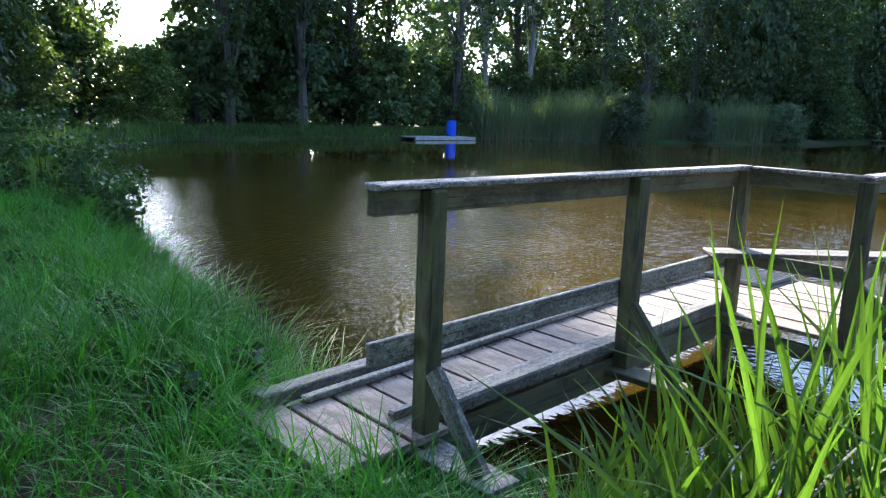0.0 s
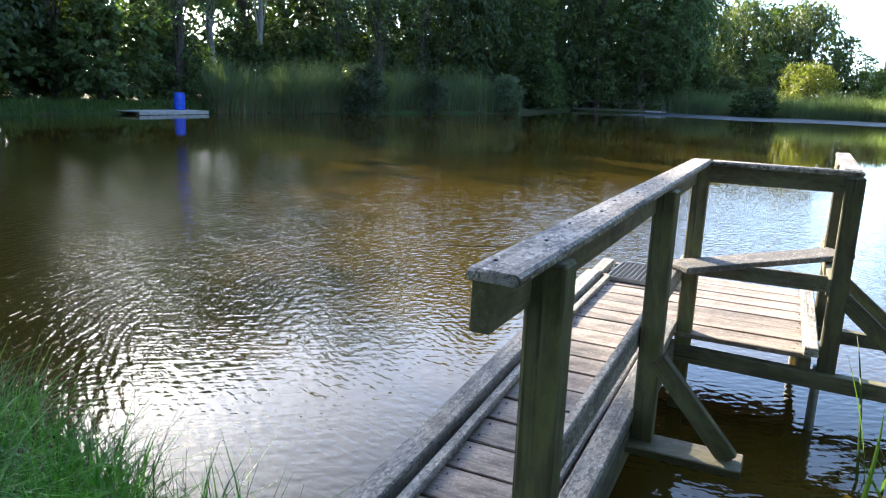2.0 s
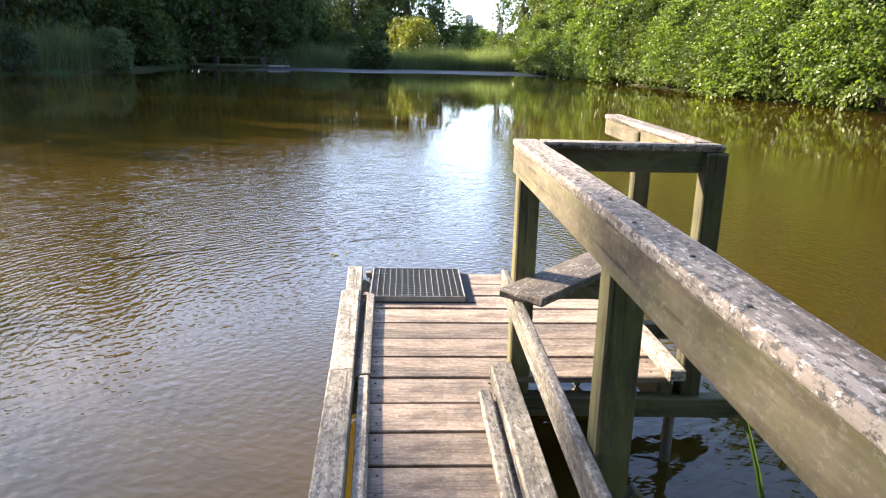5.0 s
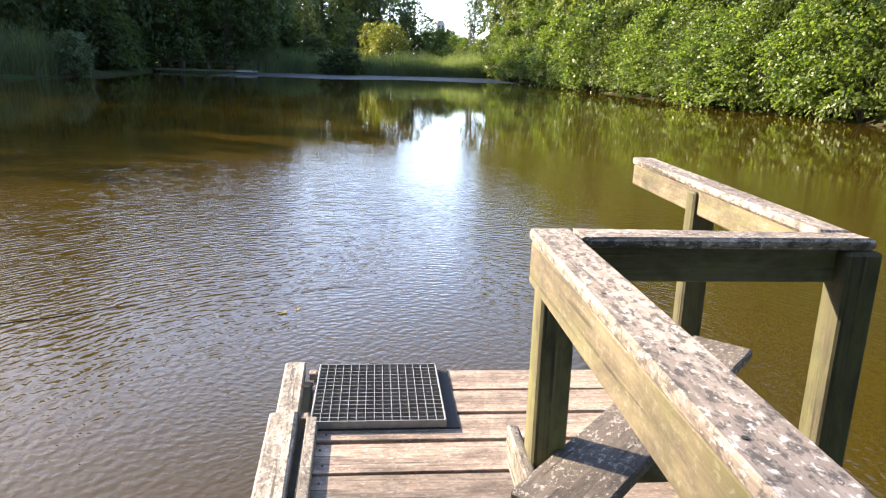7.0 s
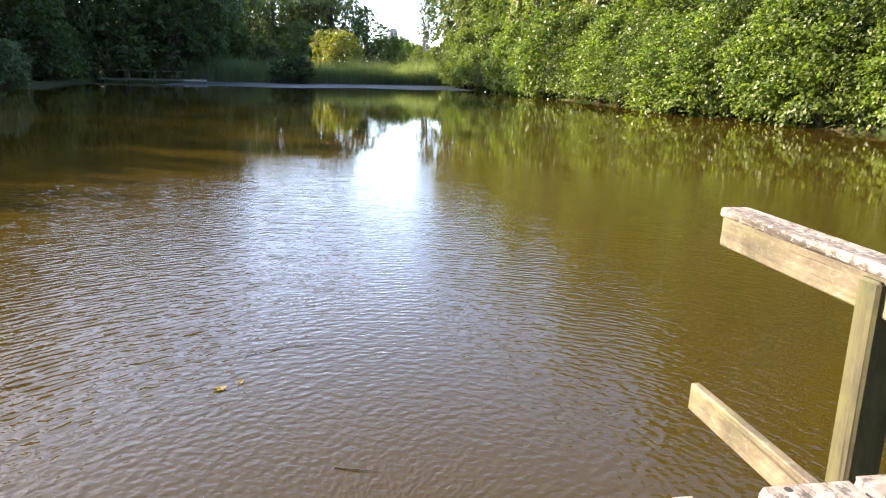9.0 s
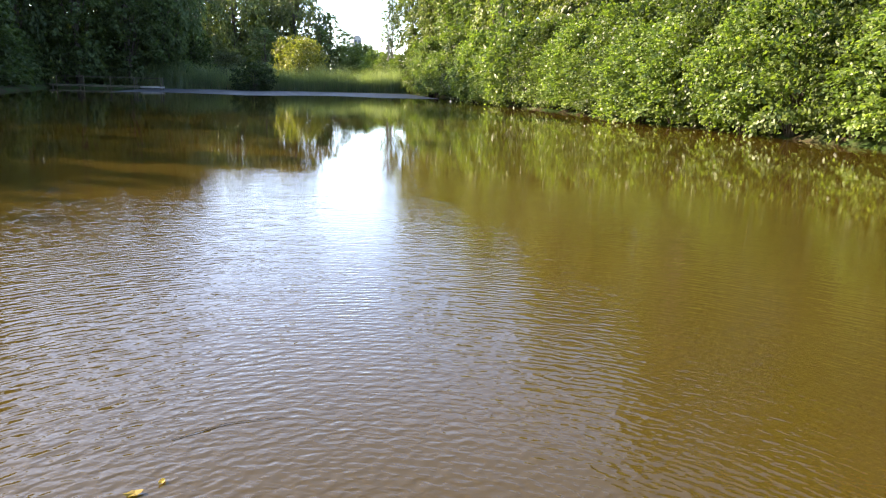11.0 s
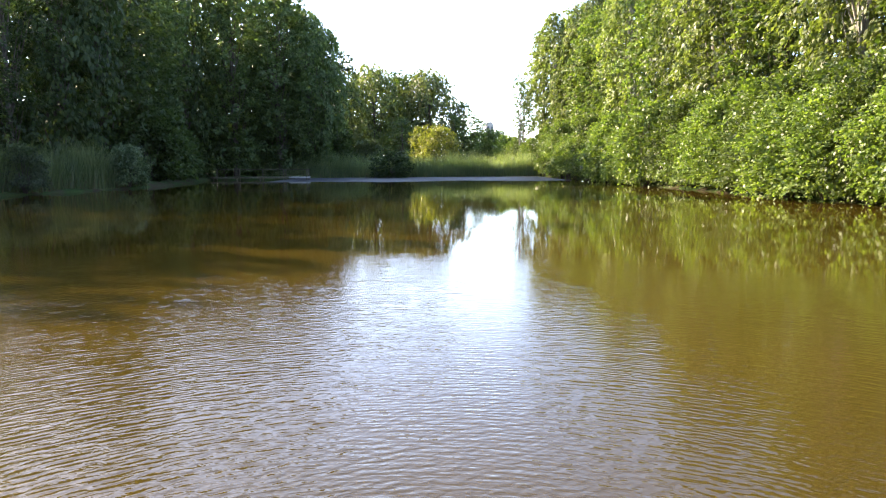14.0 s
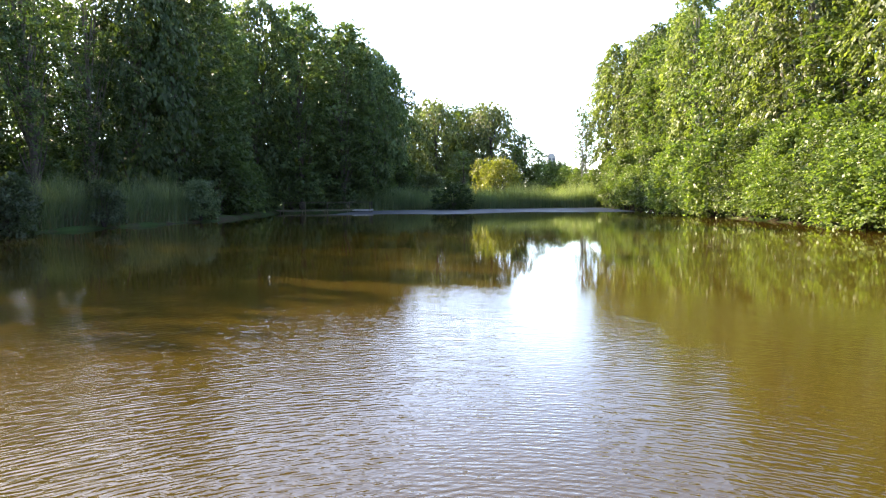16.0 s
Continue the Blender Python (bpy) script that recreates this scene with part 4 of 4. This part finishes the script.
for x, y, z, h in ((-39, 4.2, 0.8, 0.42), (-41.5, 15.5, 1.0, 1.0)):
    placed(back_alders[0], x, y, y, z, h, "forest on the shaded bank")
# broad trees and woods behind, out of view, added to block sky light
for x, y, w in ((6.0, -8.6, 1.35), (12, -6.5, 1.3), (-1.0, -12.0, 1.5)):
    placed(near_tree, x, y, x, w, 1.45, "woods behind the bank", "broad unseen tree added behind the bank path")
for x, y in ((-9, -13), (-3, -15), (3, -13), (8, -11), (13, -9), (18, -6), (23, -1), (25, 6), (-16, -10), (0, -17), (10, -16), (-10, -18)):
    placed(back_alders[(x + y) % 2], x, y, x * 0.7, 1.1, 1.0, "woods behind the bank")


def herb(x, y, height, seed, leaf_size=0.09, clumps=14, label="leafy nettle-like herb on the bank", mat="herb"):
    """An upright stem plant with leaves in tiers."""
    r = np.random.default_rng(seed)
    z = float(ground_height(np.array([x]), np.array([y]))[0])
    t = empty("herb", (x, y, z), label, "plant", "herbs on the bank")
    bm = bmesh.new()
    cs = []
    for k in range(5):
        a = r.uniform(0, 6.3)
        top = Vector((0.22 * height * math.cos(a), 0.22 * height * math.sin(a), height * r.uniform(0.7, 1)))
        mid = top * 0.5 + Vector((0.03 * math.sin(a), 0, 0))
        tube(bm, [Vector((0, 0, -0.02)), mid, top], [0.006, 0.005, 0.002], 5)
        cs += [(Vector((0, 0, 0)).lerp(top, f) + Vector(r.normal(0, 0.03, 3)))[:] for f in np.linspace(0.25, 1, clumps // 4)]
    part("stalk", bm, MAT["twig"], t)
    link_mesh("foliage", leaf_cloud("foliage", cs, [0.1 + 0.08 * height] * len(cs), 34, leaf_size * 0.75, r), [MAT[mat]], t)
    return t


for k, (x, y, h0) in enumerate(((-5.4, -2.75, 1.0), (-6.1, -2.5, 1.15), (-5.9, -3.1, 0.9), (-7.0, -2.7, 1.2), (-7.6, -3.3, 1.1), (-8.4, -3.0, 1.3), (-9.2, -3.8, 1.2),
                                (-4.7, -2.9, 0.7), (-8.6, -4.2, 1.1), (-10.0, -3.2, 1.6), (-10.4, -4.4, 1.5), (-11.5, -3.2, 1.8), (-12.5, -4.2, 1.8))):
    herb(x, y, h0, 200 + k)
for k, (x, y, h0, ls) in enumerate(((0.72, -3.42, 0.34, 0.07), (0.56, -3.36, 0.22, 0.05), (0.95, -3.32, 0.3, 0.09), (-0.45, -3.75, 0.16, 0.07), (-0.3, -4.15, 0.15, 0.08))):
    herb(x, y, h0, 240 + k, ls, 10, "small green weed beside the jetty's foot")

hr = random.Random(77)
for k in range(9):
    herb(hr.uniform(-5.5, -1.2), hr.uniform(-5.6, -3.6), hr.uniform(0.14, 0.22), 260 + k, hr.uniform(0.04, 0.06), 8, "low broad-leaved weed among the bank grass")


def strap_leaf(seed):
    """One long sword-shaped leaf, 1 m tall, gently bowed and folded along its middle."""
    r = random.Random(seed)
    bow, twist, w0 = r.uniform(0.05, 0.6), r.uniform(-0.8, 0.8), r.uniform(0.009, 0.014)
    bm = bmesh.new()
    rows = []
    n = 8
    for k in range(n + 1):
        f = k / n
        w = w0 * (0.75 + 0.5 * f) * (1 - f ** 3.2) + 0.0006
        c = Vector((bow * f ** 2.2, 0.04 * math.sin(3 * f + seed), f * (1 - 0.3 * bow * f)))
        s = Vector((math.sin(twist * f), math.cos(twist * f), 0))
        o = Vector((-s.y, s.x, 0))
        rows.append([bm.verts.new(c - s * w), bm.verts.new(c + o * w * 0.35), bm.verts.new(c + s * w)])
    for a, b in zip(rows, rows[1:]):
        for i in (0, 1):
            bm.faces.new((a[i], a[i + 1], b[i + 1], b[i]))
    me = bpy.data.meshes.new("leaf")
    bm.to_mesh(me)
    bm.free()
    me.materials.append(MAT["flag"])
    return me


STRAPS = [strap_leaf(s) for s in range(9)]


def flag_clump(x, y, z, spread, count, tall, seed, lean=0.25, label="clump of tall sword-leaved reeds in the shallows"):
    r = random.Random(seed)
    t = empty("reed_clump", (x, y, z), label, "reeds", "sword-leaved reeds by the jetty")
    for k in range(count):
        a, d = r.uniform(0, 6.28), spread * math.sqrt(r.random())
        o = new("leaf", r.choice(STRAPS))
        o.parent = t
        h = tall * r.uniform(0.5, 1.05)
        wide = r.uniform(0.75, 1.5)
        o.matrix_local = pose(d * math.cos(a), d * math.sin(a), 0, r.gauss(0, 7), r.gauss(0, 7), r.uniform(0, 360)) @ Matrix.Diagonal((h * r.uniform(0.4, 1.3), wide, h, 1))
    return t


for k, (x, y, n, h0) in enumerate(((1.45, -3.0, 26, 0.55), (1.75, -3.1, 34, 0.85), (1.6, -3.45, 30, 0.62), (2.05, -3.3, 36, 1.1), (2.0, -2.7, 34, 1.1), (2.45, -3.0, 36, 1.2), (2.75, -3.5, 34, 1.05), (1.85, -3.75, 30, 0.7), (3.1, -3.0, 34, 1.2), (2.35, -3.7, 30, 0.8))):
    flag_clump(x, y, -0.05 if y > -3.2 else 0.05, 0.23, int(n * 1.45), h0 * 1.32, 300 + k)
flag_clump(1.5, -2.25, -0.1, 0.1, 7, 0.85, 340)
flag_clump(1.62, -1.3, -0.2, 0.05, 3, 0.9, 341)
flag_clump(-8.7, -2.45, 0.0, 0.45, 40, 1.9, 330, label="clump of tall dark sword-leaved plants on the bank")
# long grass under the reeds
rng = np.random.default_rng(9)
px, py = rng.uniform(0.95, 3.4, 5200), rng.uniform(-4.4, -2.7, 5200)
keep = ((px - 2.4) / 1.05) ** 2 + ((py + 3.5) / 0.75) ** 2 < 1
px, py = px[keep], py[keep]
tagged(blades("sedge", np.stack([px, py, np.maximum(ground_height(px, py), -0.05)], 1), rng.uniform(0.25, 0.6, len(px)), rng.uniform(0.004, 0.009, len(px)), rng.uniform(0.1, 1.1, len(px)), rng, MAT["grass"]),
       "dense sedge under the sword-leaved reeds", "sedge", kind="stuff")


# ---- afloat ----
def floating_leaf(x, y, size, turn, seed):
    r = random.Random(seed)
    bm = bmesh.new()
    c = bm.verts.new((0, 0, 0.006))
    ring = [bm.verts.new((size * (1 + 0.35 * math.cos(2 * a)) * r.uniform(0.75, 1.1) * math.cos(a), size * 0.7 * math.sin(a) * r.uniform(0.8, 1.1), 0.004 + 0.012 * r.random())) for a in np.linspace(0, 2 * math.pi, 11)[:-1]]
    for k in range(10):
        bm.faces.new((c, ring[k], ring[(k + 1) % 10]))
    o = part("fallen_leaf", bm, MAT["yellow_leaf"], None)
    o.matrix_local = pose(x, y, 0.002, 0, 0, turn)
    return tagged(o, "yellow fallen leaf floating on the pond", "leaf", "fallen leaves")


floating_leaf(-0.43, 2.54, 0.035, 20, 1)
floating_leaf(-0.33, 2.62, 0.02, 70, 2)
o = floating_leaf(-0.02, 0.36, 0.022, 40, 3)
o.matrix_local = pose(-0.045, 0.36, 0.452, 0, 0, 40)
tagged(o, "yellow fallen leaf lying on the jetty's edge", "leaf")


def stalk(pts, r, label):
    bm = bmesh.new()
    tube(bm, [Vector(p) for p in pts], [r] * (len(pts) - 1) + [r * 0.4], 5)
    return tagged(part("stalk", bm, MAT["twig"], None), label, "stalk", "stalks on the water")


stalk([(-0.35, 3.02, 0.004), (-0.1, 3.16, 0.006), (0.2, 3.2, 0.004)], 0.0024, "thin brown reed stalk floating on the water")
stalk([(0.2, 1.64, 0.004), (0.28, 1.61, 0.006), (0.4, 1.58, 0.005)], 0.0035, "short brown stick floating on the water")
stalk([(-2.35, 2.3, 0.003), (-1.9, 2.5, 0.004), (-1.5, 2.75, 0.003)], 0.004, "thin brown reed stalk floating on the water")
# flat grey sheet painted as the sky sheen of still water
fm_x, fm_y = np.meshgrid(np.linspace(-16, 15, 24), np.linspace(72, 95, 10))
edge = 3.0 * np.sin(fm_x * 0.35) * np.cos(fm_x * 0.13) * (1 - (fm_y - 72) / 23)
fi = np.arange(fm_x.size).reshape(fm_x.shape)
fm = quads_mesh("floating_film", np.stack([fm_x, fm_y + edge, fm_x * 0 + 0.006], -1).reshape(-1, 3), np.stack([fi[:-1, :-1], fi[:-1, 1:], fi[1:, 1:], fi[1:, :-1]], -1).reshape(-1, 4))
tagged(link_mesh("floating_film", fm, [MAT["film"]]), "grey sheet painted for calm water mirroring the sky", "film", kind="stuff")
placed(thickets[1], -4.3, 91, 0.6, 1.0, 0.8, "", "dark bush standing in the water before the reeds", 0.3)


# ---- far bank things ----
def barrel(x, y, z):
    """A blue plastic drum with two rolling hoops and a lid ring."""
    t = empty("plastic_barrel", (x, y, z), "bright blue plastic barrel beside the landing stage", "barrel")
    prof = [(0.0, 0), (0.26, 0), (0.285, 0.03), (0.29, 0.27), (0.305, 0.29), (0.305, 0.32), (0.29, 0.34), (0.29, 0.58), (0.305, 0.6), (0.305, 0.63), (0.29, 0.65), (0.28, 0.88), (0.25, 0.9)]
    bm = bmesh.new()
    n = 24
    rings = [[bm.verts.new((r * math.cos(2 * math.pi * k / n), r * math.sin(2 * math.pi * k / n), h0)) for k in range(n)] for r, h0 in prof[1:]]
    for a, b in zip(rings, rings[1:]):
        for k in range(n):
            bm.faces.new((a[k], a[(k + 1) % n], b[(k + 1) % n], b[k]))
    bm.faces.new(rings[0][::-1])
    part("drum", bm, MAT["blue"], t)
    bm = bmesh.new()
    bmesh.ops.create_cone(bm, cap_ends=True, segments=n, radius1=0.262, radius2=0.25, depth=0.03)
    part("lid", bm, MAT["blue"], t).location = (0, 0, 0.9)
    return t


def landing():
    t = empty("landing_stage", (-28.4, 22.6, 0), "low pale timber landing stage on the far bank", "landing stage")
    for k in range(12):
        timber("plank", (-1.2, -2.1 + 0.38 * k, 0.17), (0.6, -2.1 + 0.38 * k, 0.17), 0.35, 0.05, MAT["pale_stone"], t)
    for y in (-2.2, 0, 2.2):
        timber("pile", (0.45, y, -0.5), (0.45, y, 0.14), 0.14, 0.14, MAT["under"], t)
    timber("beam", (0.62, -2.3, 0.1), (0.62, 2.3, 0.1), 0.05, 0.16, MAT["pale_stone"], t)
    return t


landing()
barrel(-28.95, 24.0, 0.195)


def far_jetty():
    t = empty("far_jetty", (-18.5, 81.5, 0), "long low dark timber jetty on piles with a thin rail", "jetty")
    for k in range(16):
        timber("plank", (-5.4 + 0.7 * k, -0.6, 0.34), (-5.4 + 0.7 * k, 0.6, 0.34), 0.66, 0.05, MAT["pale_stone"] if k > 12 else MAT["under"], t, "pale new board" if k > 12 else "")
    for x in (-5.2, -2.6, 0, 2.6, 5.2):
        timber("post", (x, -0.62, -0.6), (x, -0.62, 0.3 if x < 2 else 1.15), 0.1, 0.1, MAT["under"], t)
        timber("post", (x, 0.66, -0.6), (x, 0.66, 1.15), 0.1, 0.1, MAT["under"], t)
    timber("beam", (-5.5, -0.68, 0.27), (3.2, -0.68, 0.27), 0.07, 0.14, MAT["under"], t)
    timber("beam", (3.2, -0.68, 0.27), (5.6, -0.68, 0.27), 0.07, 0.14, MAT["pale_stone"], t, "pale edge beam")
    timber("rail", (-5.3, 0.66, 1.18), (5.3, 0.66, 1.18), 0.06, 0.07, MAT["under"], t, "thin dark handrail")
    return t


far_jetty()


def tower(x, y):
    """A far tower block with rows of windows."""
    t = empty("tower_block", (x, y, 0.5), "distant grey tower block between the trees", "building")
    part("wall", box_bm(4.6, 9, 24, 0.1), MAT["concrete"], t).location = (0, 0, 12)
    part("roof", box_bm(3.4, 6, 1.2, 0.1), MAT["concrete"], t).location = (0, 0, 24.6)
    w = box_bm(1.5, 0.2, 1.5, 0.02)
    me = bpy.data.meshes.new("window")
    w.to_mesh(me)
    w.free()
    me.materials.append(MAT["glass_dark"])
    for r in range(8):
        for c in range(2):
            o = new("window", me)
            o.parent = t
            o.location = (-1.1 + 2.2 * c, -4.52, 2.2 + 2.8 * r)
    return t


tower(36.6, 430)

for proto in (*alders, *airy, *back_alders, *oaks, *slim, *poplars, *mids, *hazels, *far_hazels, *thickets, *sallows, *weepers, gold, near_tree, far_willow):
    drop_thing(proto)
